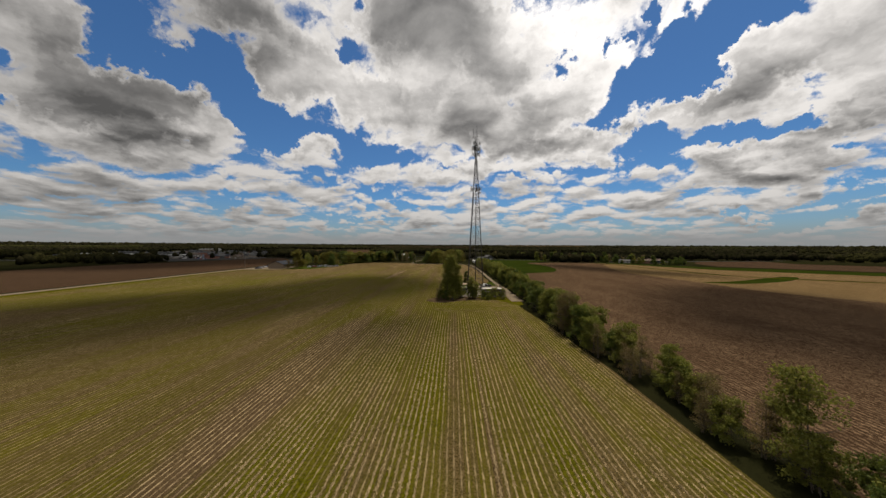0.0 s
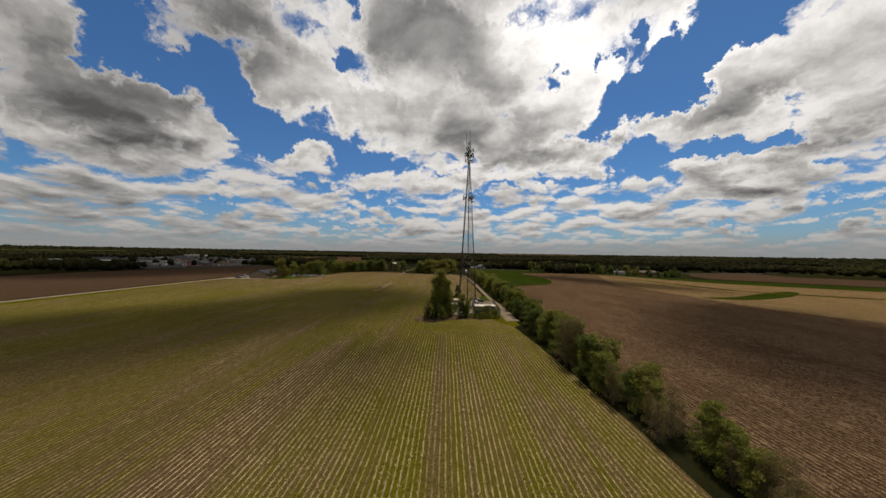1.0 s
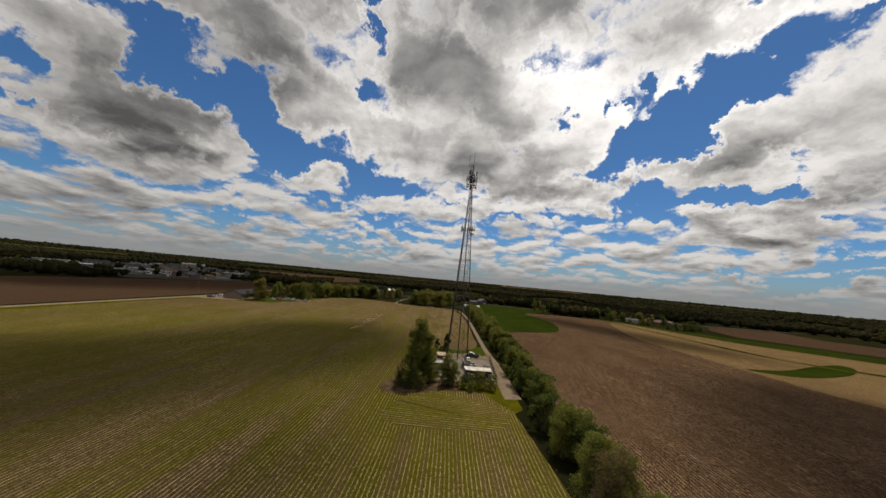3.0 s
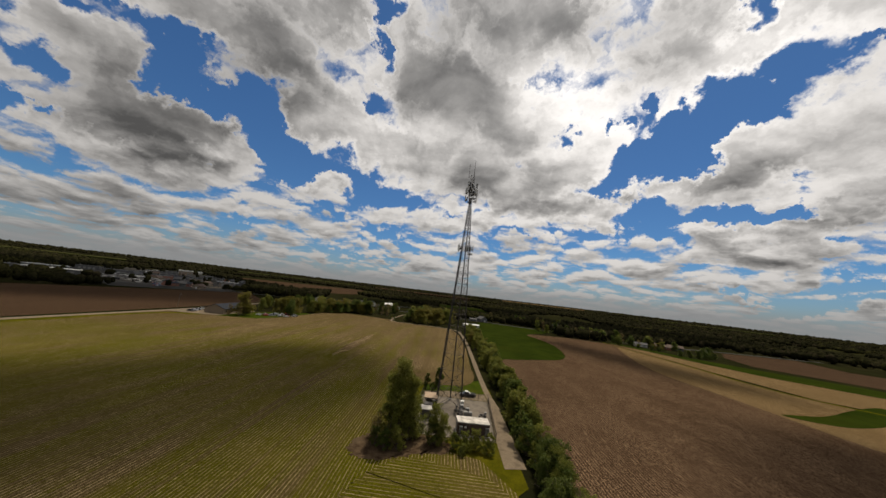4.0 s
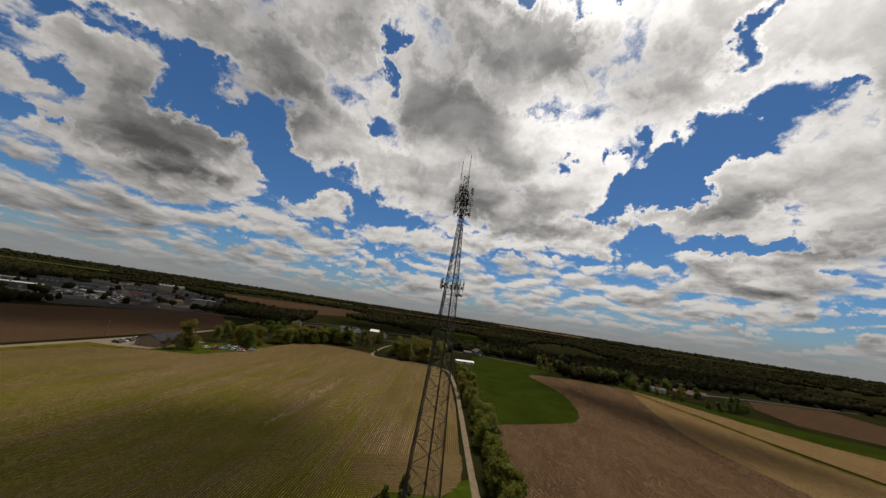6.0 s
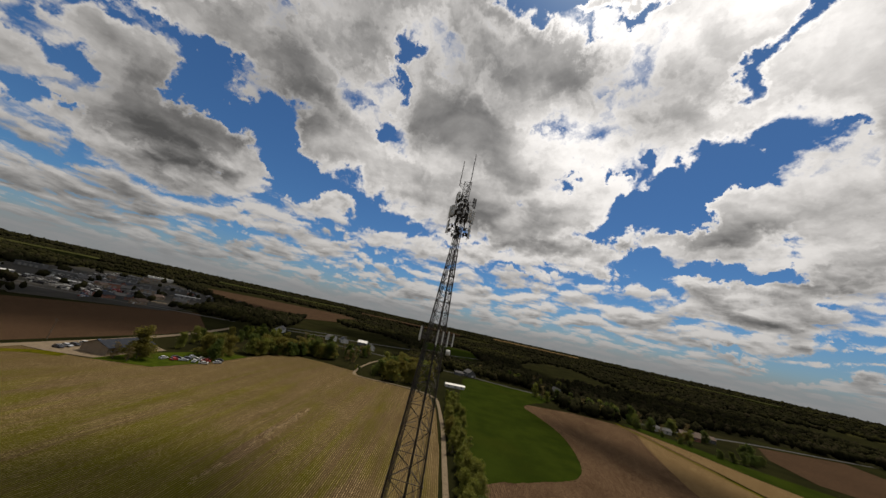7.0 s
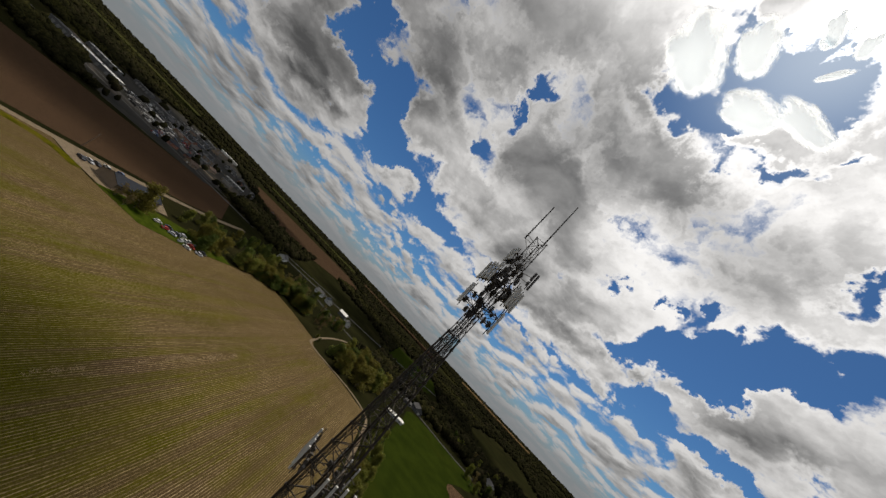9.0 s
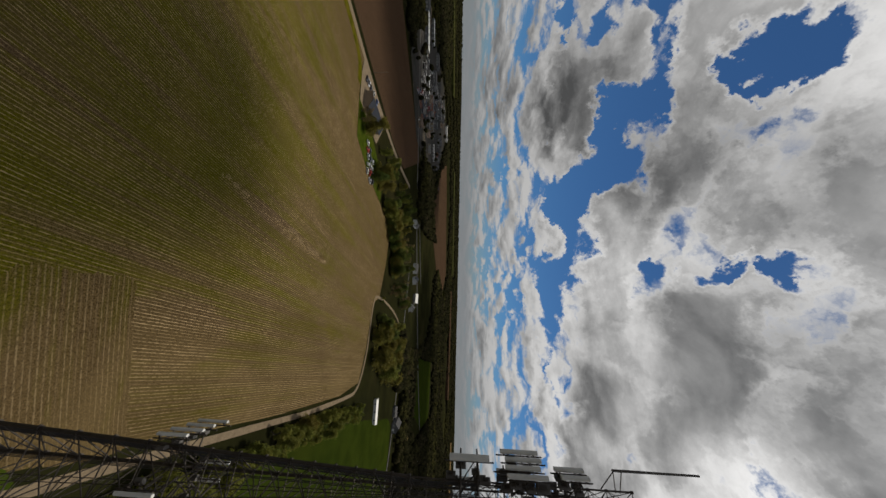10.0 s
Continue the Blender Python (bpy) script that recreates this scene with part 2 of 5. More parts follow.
sky = WN.new("ShaderNodeTexSky")
sky.sky_type, sky.sun_disc = "NISHITA", False
sky.sun_elevation, sky.sun_rotation = radians(SUN_EL), radians(SUN_AZ)
sky.air_density, sky.dust_density, sky.ozone_density = 1.0, 0.3, 4.0
deep = wmix(1.0, sky.outputs[0], (0.30, 0.52, 0.70, 1))
deep.node.blend_type = "MULTIPLY"
haze = wmath("ADD", wmath("MULTIPLY", wstep(up, 0.16, 0.0), 0.55), wmath("MULTIPLY", wstep(up, 0.065, 0.01), 0.40))
aureole = wmix(wmath("MULTIPLY", wmath("POWER", facing, 70.0), 0.55), deep, (8.0, 8.8, 9.6, 1))
both = wmix(mask, aureole, brighten.outputs[0])
hazed = wmix(haze, both, (2.2, 2.35, 2.45, 1))
back = WN.new("ShaderNodeBackground")
WL.new(hazed, back.inputs[0])
back.inputs[1].default_value = 0.1
out = WN.new("ShaderNodeOutputWorld")
WL.new(back.outputs[0], out.inputs[0])
world.cycles.sampling_method, world.cycles.sample_map_resolution = "MANUAL", 512


# ---- materials ----
class Mat:
    """A node material with a few short ways to wire it."""

    def __init__(self, name, rough=0.9, metal=0.0, spec=0.3):
        self.m = bpy.data.materials.new(name)
        self.m.use_nodes = True
        self.n, self.l = self.m.node_tree.nodes, self.m.node_tree.links
        self.p = self.n["Principled BSDF"]
        self.p.inputs["Roughness"].default_value = rough
        self.p.inputs["Metallic"].default_value = metal
        self.p.inputs["Specular IOR Level"].default_value = spec
        self.pos = self.n.new("ShaderNodeTexCoord").outputs["Object"]

    def put(self, v, sock):
        if isinstance(v, (int, float, tuple)):
            sock.default_value = v
        else:
            self.l.new(v, sock)

    def math(self, op, a, b=None, c=None):
        n = self.n.new("ShaderNodeMath")
        n.operation = op
        for i, v in enumerate((a, b, c)):
            if v is not None:
                self.put(v, n.inputs[i])
        return n.outputs[0]

    def noise(self, scale, detail=4, rough=0.55, stretch=(1, 1, 1), vec=None, distort=0.0):
        m = self.n.new("ShaderNodeMapping")
        self.put(vec or self.pos, m.inputs[0])
        m.inputs[3].default_value = stretch
        n = self.n.new("ShaderNodeTexNoise")
        self.l.new(m.outputs[0], n.inputs["Vector"])
        n.inputs["Scale"].default_value, n.inputs["Detail"].default_value = scale, detail
        n.inputs["Roughness"].default_value, n.inputs["Distortion"].default_value = rough, distort
        return n.outputs["Fac"]

    def step(self, v, lo, hi, a=0.0, b=1.0):
        n = self.n.new("ShaderNodeMapRange")
        n.interpolation_type = "SMOOTHSTEP"
        self.put(v, n.inputs[0])
        for i, x in ((1, lo), (2, hi), (3, a), (4, b)):
            self.put(x, n.inputs[i])
        return n.outputs[0]

    def mix(self, f, a, b, how="MIX"):
        n = self.n.new("ShaderNodeMix")
        n.data_type, n.blend_type = "RGBA", how
        self.put(f, n.inputs[0])
        for v, i in ((a, 6), (b, 7)):
            self.put((*v, 1) if isinstance(v, tuple) and len(v) == 3 else v, n.inputs[i])
        return n.outputs[2]

    def island(self):
        return self.n.new("ShaderNodeNewGeometry").outputs["Random Per Island"]

    def objrand(self):
        return self.n.new("ShaderNodeObjectInfo").outputs["Random"]

    def xy(self):
        s = self.n.new("ShaderNodeSeparateXYZ")
        self.l.new(self.pos, s.inputs[0])
        return s.outputs

    def color(self, v):
        self.put((*v, 1) if isinstance(v, tuple) and len(v) == 3 else v, self.p.inputs["Base Color"])
        return self

    def bump(self, h, strength=0.5, dist=0.05):
        b = self.n.new("ShaderNodeBump")
        b.inputs["Strength"].default_value, b.inputs["Distance"].default_value = strength, dist
        self.l.new(h, b.inputs["Height"])
        self.l.new(b.outputs[0], self.p.inputs["Normal"])
        return self


def plain(name, c, rough=0.7, metal=0.0, vary=0.25, scale=3.0, spec=0.3):
    """A worn surface of one colour: large stains, fine grain and a little relief."""
    k = Mat(name, rough, metal, spec)
    dark = tuple(x * (1 - vary) for x in c)
    light = tuple(min(1, x * (1 + vary * 0.6)) for x in c)
    f = k.math("ADD", k.math("MULTIPLY", k.noise(scale, 5), 0.7), k.math("MULTIPLY", k.noise(scale * 12, 3), 0.3))
    k.color(k.mix(k.step(f, 0.3, 0.7), dark, light))
    k.bump(k.noise(scale * 15, 3), 0.15, 0.01)
    return k.m


def leafy(name, dark, light, warm, glow=0.5):
    """Foliage: each clump has its own green, some turn yellow; light passes through."""
    k = Mat(name, 0.7, 0, 0.2)
    r = k.island()
    c = k.mix(r, dark, light)
    c = k.mix(k.step(k.math("FRACT", k.math("MULTIPLY", r, 7.31)), 0.75, 1.0, 0.0, 0.7), c, warm)
    tint = k.objrand()
    c = k.mix(k.math("MULTIPLY", tint, 0.4), c, warm)
    k.color(c)
    t = k.n.new("ShaderNodeBsdfTranslucent")
    k.l.new(c, t.inputs[0])
    s = k.n.new("ShaderNodeMixShader")
    s.inputs[0].default_value = glow
    k.l.new(k.p.outputs[0], s.inputs[1])
    k.l.new(t.outputs[0], s.inputs[2])
    k.l.new(s.outputs[0], k.n["Material Output"].inputs[0])
    return k.m


def crop_mat(name, period, along_x=False, lush_bias=0.0, slant=0.0, pale_share=1.0):
    """Young green growth between rows of pale broken stalks, with bare brown stretches and soft broad patches."""
    k = Mat(name, 1.0, 0, 0.0)
    x, y, _ = k.xy()
    east, north = x, y
    if along_x:
        x, y = k.math("SUBTRACT", k.math("MULTIPLY", y, math.cos(radians(slant))), k.math("MULTIPLY", x, math.sin(radians(slant)))), x
    sway = k.math("MULTIPLY", k.math("SUBTRACT", k.noise(0.06, 2), 0.5), 0.5)
    at = k.math("DIVIDE", k.math("ADD", x, sway), period)
    near = k.math("ABSOLUTE", k.math("MULTIPLY_ADD", k.math("FRACT", at), 2.0, -1.0))
    frayed = k.math("MULTIPLY", k.math("SUBTRACT", k.noise(4.2, 4, 0.65), 0.5), 0.75)
    line = k.step(k.math("ADD", near, frayed), 0.64, 0.86)
    wn = k.n.new("ShaderNodeTexWhiteNoise")
    wn.noise_dimensions = "1D"
    k.l.new(k.math("FLOOR", k.math("ADD", at, 0.5)), wn.inputs["W"])
    each = wn.outputs["Value"]
    stretch = (1, 0.35, 1) if not along_x else (0.35, 1, 1)
    long = (0.16, 0.006, 1) if not along_x else (0.006, 0.16, 1)
    passes = k.noise(1.0, 4, 0.6, long)
    broken = k.step(k.noise(2.6, 4, 0.7, stretch), 0.38, 0.58, 0.15, 1.0)
    share = k.step(k.math("ADD", k.math("MULTIPLY", each, 0.7), k.math("MULTIPLY", k.noise(0.25, 4, 0.6, stretch), 0.8)), 0.40, 1.0, 0.42 * pale_share, pale_share)
    patch = k.noise(0.022, 5, 0.58, (1, 0.6, 1), None, 0.5)
    fine = k.noise(0.16, 4, 0.6, stretch)
    lush = k.math("ADD", k.math("ADD", k.math("MULTIPLY", patch, 1.3), k.math("MULTIPLY", passes, 1.5)), k.math("ADD", k.math("MULTIPLY", fine, 0.55), k.math("MULTIPLY", each, 0.32)))
    belt = k.math("MULTIPLY", k.step(y, 60.0, 120.0), k.step(y, 250.0, 170.0))
    lush = k.math("ADD", lush, k.math("MULTIPLY_ADD", belt, 0.24, lush_bias - 0.08))
    lush = k.math("ADD", lush, k.step(y, 130.0, 40.0, 0.0, 0.20))
    far_end = k.step(k.math("MULTIPLY_ADD", east, -0.49, north), 258.0, 318.0)
    lush = k.math("SUBTRACT", lush, k.math("MULTIPLY", far_end, 0.17))
    dry_end = k.math("MULTIPLY", k.step(north, 150.0, 185.0), k.step(east, -10.0, 10.0))
    lush = k.math("SUBTRACT", lush, k.math("MULTIPLY", dry_end, 0.19))
    lush = k.math("SUBTRACT", lush, k.math("MULTIPLY", k.math("MULTIPLY", k.step(north, 120.0, 70.0), k.step(east, -24.0, -42.0)), 0.20))
    if not along_x:
        for cx, cy, rx, ry, bare in ((-27, 60, 4.2, 42, 0.55), (-3, 193, 9, 15, 0.6), (-42.5, 222, 3.2, 34, 0.55)):
            u, v = k.math("DIVIDE", k.math("SUBTRACT", x, cx), rx), k.math("DIVIDE", k.math("SUBTRACT", y, cy), ry)
            d = k.math("ADD", k.math("MULTIPLY", u, u), k.math("MULTIPLY", v, v))
            lush = k.math("SUBTRACT", lush, k.step(d, 1.3, 0.2, 0.0, bare))
    lush = k.step(lush, 1.50, 2.16)
    litter = k.noise(5.0, 5, 0.7)
    ground_c = k.mix(k.step(litter, 0.38, 0.62), (0.026, 0.0175, 0.0075), (0.096, 0.066, 0.030))
    ground_c = k.mix(k.step(k.noise(0.035, 4, 0.6, (1, 0.5, 1)), 0.50, 0.66, 0.0, 0.55), ground_c, (0.050, 0.031, 0.020))
    green_c = k.mix(k.step(k.noise(3.0, 5, 0.7), 0.32, 0.66), (0.023, 0.0235, 0.0012), (0.066, 0.063, 0.0025))
    green_c = k.mix(k.step(k.noise(0.05, 4, 0.6), 0.42, 0.66, 0.0, 0.5), green_c, (0.076, 0.061, 0.010))
    c = k.mix(k.math("MULTIPLY", lush, k.step(litter, 0.70, 0.50, 0.45, 1.0)), ground_c, green_c)
    pale = k.mix(k.noise(7.0, 3, 0.6), (0.19, 0.138, 0.070), (0.40, 0.305, 0.178))
    c = k.mix(k.math("MULTIPLY", k.math("MULTIPLY", line, k.math("MULTIPLY_ADD", lush, -0.42, 1.0)), k.math("MULTIPLY", broken, share)), c, pale)
    c = k.mix(k.step(k.noise(0.013, 5, 0.6, (1, 0.55, 1)), 0.48, 0.62, 0.0, 0.35), c, (0.050, 0.035, 0.014))
    c = k.mix(k.math("MULTIPLY", far_end, k.step(k.noise(0.05, 4, 0.6), 0.3, 0.6, 0.05, 0.26)), c, (0.078, 0.056, 0.021))
    c = k.mix(k.math("MULTIPLY", dry_end, k.step(k.noise(0.11, 4, 0.6, stretch), 0.35, 0.62, 0.03, 0.28)), c, (0.140, 0.100, 0.046))
    k.color(c)
    k.bump(k.math("ADD", k.math("MULTIPLY", line, 0.7), litter), 0.6, 0.10)
    return k.m


def chopped_mat(name, soil, litter, fleck, amount=0.75):
    """Worked brown soil strewn with chopped stalks, faint rows and damp or dry patches."""
    k = Mat(name, 1.0, 0, 0.0)
    x, y, _ = k.xy()
    bed = k.noise(1.0, 4, 0.6, (0.20, 0.006, 1))
    row = k.math("ABSOLUTE", k.math("MULTIPLY_ADD", k.math("FRACT", k.math("DIVIDE", x, 0.76)), 2.0, -1.0))
    c = k.mix(k.step(k.noise(2.2, 5, 0.7, (1, 0.6, 1)), 0.34, 0.66), soil, litter)
    c = k.mix(k.step(k.noise(0.028, 5, 0.6, (1, 0.5, 1)), 0.42, 0.66, 0.0, 0.55), c, tuple(v * 1.25 for v in soil))
    c = k.mix(k.step(bed, 0.45, 0.62, 0.0, 0.4), c, tuple(v * 0.75 for v in litter))
    bits = k.math("ADD", k.noise(4.2, 4, 0.70, (1, 0.42, 1)), k.math("MULTIPLY", k.math("SUBTRACT", row, 0.5), 0.20))
    strewn = k.step(k.noise(0.09, 4, 0.6, (1, 0.4, 1)), 0.32, 0.62, 0.35, 1.0)
    c = k.mix(k.math("MULTIPLY", k.step(bits, 0.52, 0.60, 0.0, amount), strewn), c, fleck)
    c = k.mix(k.step(k.noise(1.7, 4, 0.7, (1, 0.16, 1)), 0.54, 0.64, 0.0, 0.5), c, tuple(v * 0.85 for v in fleck))
    c = k.mix(k.step(k.noise(6.0, 4, 0.7), 0.52, 0.62, 0.0, 0.7), c, tuple(v * 0.5 for v in soil))
    k.color(c)
    k.bump(bits, 0.7, 0.10)
    return k.m


def turf_mat(name, dark, light, dry, scale=0.2):
    k = Mat(name, 1.0, 0, 0.0)
    f = k.noise(scale, 6, 0.65)
    g = k.noise(2.5, 5, 0.7)
    c = k.mix(k.step(f, 0.35, 0.65), dark, light)
    c = k.mix(k.math("MULTIPLY", k.step(k.noise(scale * 0.35, 4), 0.5, 0.7), 0.6), c, dry)
    c = k.mix(k.step(g, 0.3, 0.75, 0.0, 0.35), c, tuple(v * 0.5 for v in dark))
    k.color(c)
    k.bump(g, 0.7, 0.15)
    return k.m


def gravel_mat(name, a, b):
    k = Mat(name, 0.95, 0, 0.2)
    g = k.noise(9, 5, 0.7)
    c = k.mix(k.step(g, 0.3, 0.7), a, b)
    c = k.mix(k.step(k.noise(0.5, 5, 0.6), 0.45, 0.7, 0.0, 0.55), c, tuple(v * 0.55 for v in a))
    k.color(c)
    k.bump(g, 0.5, 0.03)
    return k.m


CROP = crop_mat("crop_stubble", 0.66)
PLOUGH = chopped_mat("brown_stubble", (0.023, 0.0140, 0.0085), (0.058, 0.035, 0.020), (0.200, 0.132, 0.076), 0.66)
TANFIELD = chopped_mat("tan_stubble", (0.062, 0.040, 0.017), (0.115, 0.076, 0.035), (0.210, 0.145, 0.074))
DARKFIELD = chopped_mat("dark_ploughland", (0.026, 0.016, 0.010), (0.056, 0.035, 0.021), (0.092, 0.058, 0.035), 0.4)
HEADLAND = crop_mat("trampled_headland", 0.9, True, 0.1)
WHEAT = turf_mat("wheat", (0.013, 0.020, 0.003), (0.020, 0.029, 0.004), (0.022, 0.027, 0.004), 0.06)
CROSSROWS = crop_mat("cross_stubble", 0.75, True, -0.24, 21.0, 0.42)
GRASS = turf_mat("grass", (0.036, 0.036, 0.003), (0.070, 0.064, 0.004), (0.100, 0.074, 0.016))
ROUGHLAND = turf_mat("rough_ground", (0.009, 0.0095, 0.004), (0.016, 0.0165, 0.006), (0.022, 0.019, 0.008), 0.03)
# Far pastures: haze is put into this greyed green.
HAZEGREEN = turf_mat("hazed_far_grass", (0.026, 0.029, 0.010), (0.040, 0.042, 0.013), (0.052, 0.046, 0.018), 0.012)
BRUSH = turf_mat("dead_brush", (0.034, 0.022, 0.013), (0.085, 0.058, 0.034), (0.12, 0.085, 0.05), 0.5)
LAWN = turf_mat("lawn", (0.022, 0.034, 0.004), (0.040, 0.054, 0.006), (0.050, 0.052, 0.008))


def lot_mat():
    """Worn yards: asphalt, gravel and rough grass in uneven lots."""
    k = Mat("town_lot", 0.95, 0, 0.1)
    f = k.noise(0.035, 5, 0.65, (1, 0.45, 1))
    c = k.mix(k.step(f, 0.40, 0.52), (0.008, 0.0085, 0.005), (0.017, 0.015, 0.012))
    c = k.mix(k.step(k.noise(0.06, 4, 0.6, (0.5, 1, 1)), 0.58, 0.66), c, (0.050, 0.040, 0.030))
    c = k.mix(k.step(k.noise(0.4, 4), 0.4, 0.7, 0.0, 0.5), c, (0.020, 0.018, 0.015))
    return k.color(c).m


LOT = lot_mat()
GRAVEL = gravel_mat("gravel", (0.085, 0.062, 0.038), (0.185, 0.143, 0.094))
ASPHALT = gravel_mat("asphalt", (0.030, 0.029, 0.028), (0.060, 0.058, 0.055))
YARD = gravel_mat("yard_stone", (0.095, 0.079, 0.060), (0.165, 0.140, 0.110))
LEAF_A = leafy("leaf_spring", (0.074, 0.094, 0.013), (0.175, 0.190, 0.032), (0.185, 0.165, 0.036))
LEAF_B = leafy("leaf_deep", (0.036, 0.060, 0.010), (0.085, 0.115, 0.018), (0.10, 0.10, 0.02))
LEAF_C = leafy("leaf_bud", (0.10, 0.078, 0.034), (0.16, 0.13, 0.042), (0.18, 0.12, 0.055))
LEAF_Y = leafy("leaf_yellow", (0.085, 0.088, 0.014), (0.145, 0.130, 0.022), (0.16, 0.12, 0.025))
BARK = plain("bark", (0.10, 0.08, 0.06), 0.95, 0, 0.4, 6)
STEEL = plain("galvanised_steel", (0.042, 0.035, 0.029), 0.6, 0.4, 0.35, 2)
DARKSTEEL = plain("weathered_steel", (0.07, 0.065, 0.06), 0.6, 0.4, 0.4, 2)
CABLE = plain("cable_sheath", (0.025, 0.025, 0.027), 0.6, 0, 0.2, 4)
RADOME = plain("radome", (0.46, 0.46, 0.44), 0.5, 0, 0.12, 1.5)
WHITEROOF = plain("white_roof", (0.60, 0.59, 0.56), 0.6, 0, 0.12, 0.5)
BROWNWALL = plain("brown_cladding", (0.062, 0.040, 0.031), 0.8, 0, 0.25, 1.2)
TANROOF = plain("tan_roof", (0.33, 0.24, 0.16), 0.8, 0, 0.2, 1)
GREYBOX = plain("grey_enclosure", (0.19, 0.19, 0.18), 0.6, 0, 0.35, 2)
DARKBOX = plain("dark_enclosure", (0.06, 0.055, 0.05), 0.6, 0, 0.3, 2)
AGEDROOF = plain("weathered_roof", (0.44, 0.41, 0.36), 0.8, 0, 0.55, 0.9)
CONCRETE = plain("concrete", (0.28, 0.26, 0.23), 0.9, 0, 0.2, 0.8)


# ---- building blocks ----
class Solid:
    """Collects vertices and faces of one mesh."""

    def __init__(self):
        self.v, self.f = [], []

    def add(self, verts, faces):
        o = len(self.v)
        self.v += [tuple(p) for p in verts]
        self.f += [tuple(o + i for i in q) for q in faces]
        return self

    def box(self, c, s, turn=0.0, bevel=0.0):
        hx, hy, hz = s[0] / 2, s[1] / 2, s[2] / 2
        ca, sa = math.cos(turn), math.sin(turn)
        b = min(bevel, hx * 0.9, hy * 0.9)
        ring = [(-hx, -hy + b), (-hx + b, -hy), (hx - b, -hy), (hx, -hy + b), (hx, hy - b), (hx - b, hy), (-hx + b, hy), (-hx, hy - b)] if b else [(-hx, -hy), (hx, -hy), (hx, hy), (-hx, hy)]
        n = len(ring)
        vs = [(c[0] + x * ca - y * sa, c[1] + x * sa + y * ca, c[2] + z) for z in (-hz, hz) for x, y in ring]
        fs = [tuple(range(n - 1, -1, -1)), tuple(range(n, 2 * n))] + [(i, (i + 1) % n, n + (i + 1) % n, n + i) for i in range(n)]
        return self.add(vs, fs)

    def tube(self, a, b, r, r2=None, n=6):
        a, b = Vector(a), Vector(b)
        r2 = r if r2 is None else r2
        d = (b - a).normalized()
        u = d.orthogonal().normalized()
        w = d.cross(u)
        vs = [p + (u * math.cos(2 * math.pi * i / n) + w * math.sin(2 * math.pi * i / n)) * q for p, q in ((a, r), (b, r2)) for i in range(n)]
        fs = [(i, (i + 1) % n, n + (i + 1) % n, n + i) for i in range(n)] + [tuple(range(n - 1, -1, -1)), tuple(range(n, 2 * n))]
        return self.add(vs, fs)

    def prism(self, poly, z0, z1):
        n = len(poly)
        vs = [(x, y, z0) for x, y in poly] + [(x, y, z1) for x, y in poly]
        return self.add(vs, [tuple(range(n - 1, -1, -1)), tuple(range(n, 2 * n))] + [(i, (i + 1) % n, n + (i + 1) % n, n + i) for i in range(n)])

    def mesh(self, name, mat, smooth=False):
        me = bpy.data.meshes.new(name)
        me.from_pydata(self.v, [], self.f)
        me.materials.append(mat)
        me.update()
        if smooth:
            me.polygons.foreach_set("use_smooth", [True] * len(me.polygons))
        return me


def thing(name, at, label, category, group="", kind="", turn=0.0):
    ob = new(name)
    ob.matrix_basis = pose(*at, 0, 0, turn)
    return tagged(ob, label, category, group, kind)


def part(name, solid, mat, parent, label="", smooth=False):
    me = solid if isinstance(solid, bpy.types.Mesh) else solid.mesh(name, mat, smooth)
    ob = new(name, me)
    ob.parent = parent
    if label:
        ob["label"] = label
    return ob


def rounded(poly, steps=5):
    """The same outline with its corners rounded off."""
    n, fine = len(poly), []
    for i in range(n):
        p0, p1, p2, p3 = (Vector(poly[(i + k) % n]) for k in (-1, 0, 1, 2))
        for k in range(steps):
            t = k / steps
            fine.append(tuple(0.5 * ((2 * p1) + (p2 - p0) * t + (2 * p0 - 5 * p1 + 4 * p2 - p3) * t * t + (3 * p1 - p0 - 3 * p2 + p3) * t ** 3)))
    return fine


def area(name, poly, z, mat, label, category="ground", soft=False, ragged_by=0.0):
    """A flat piece of land, a thin slab with its top at z."""
    poly = rounded(poly, 5 if not ragged_by else 24) if soft else poly
    if ragged_by:
        poly = [(px + ragged_by * noise.noise((px * 0.9, py * 0.9, 1)) + ragged_by * noise.noise((px * 2.9, py * 2.9, 4)), py + ragged_by * noise.noise((px * 0.9, py * 0.9, 7)) + ragged_by * noise.noise((px * 2.9, py * 2.9, 9))) for px, py in poly]
    s = Solid()
    s.prism(poly, -0.5, z)
    return tagged(new(name, s.mesh(name, mat)), label, category, kind="structure")


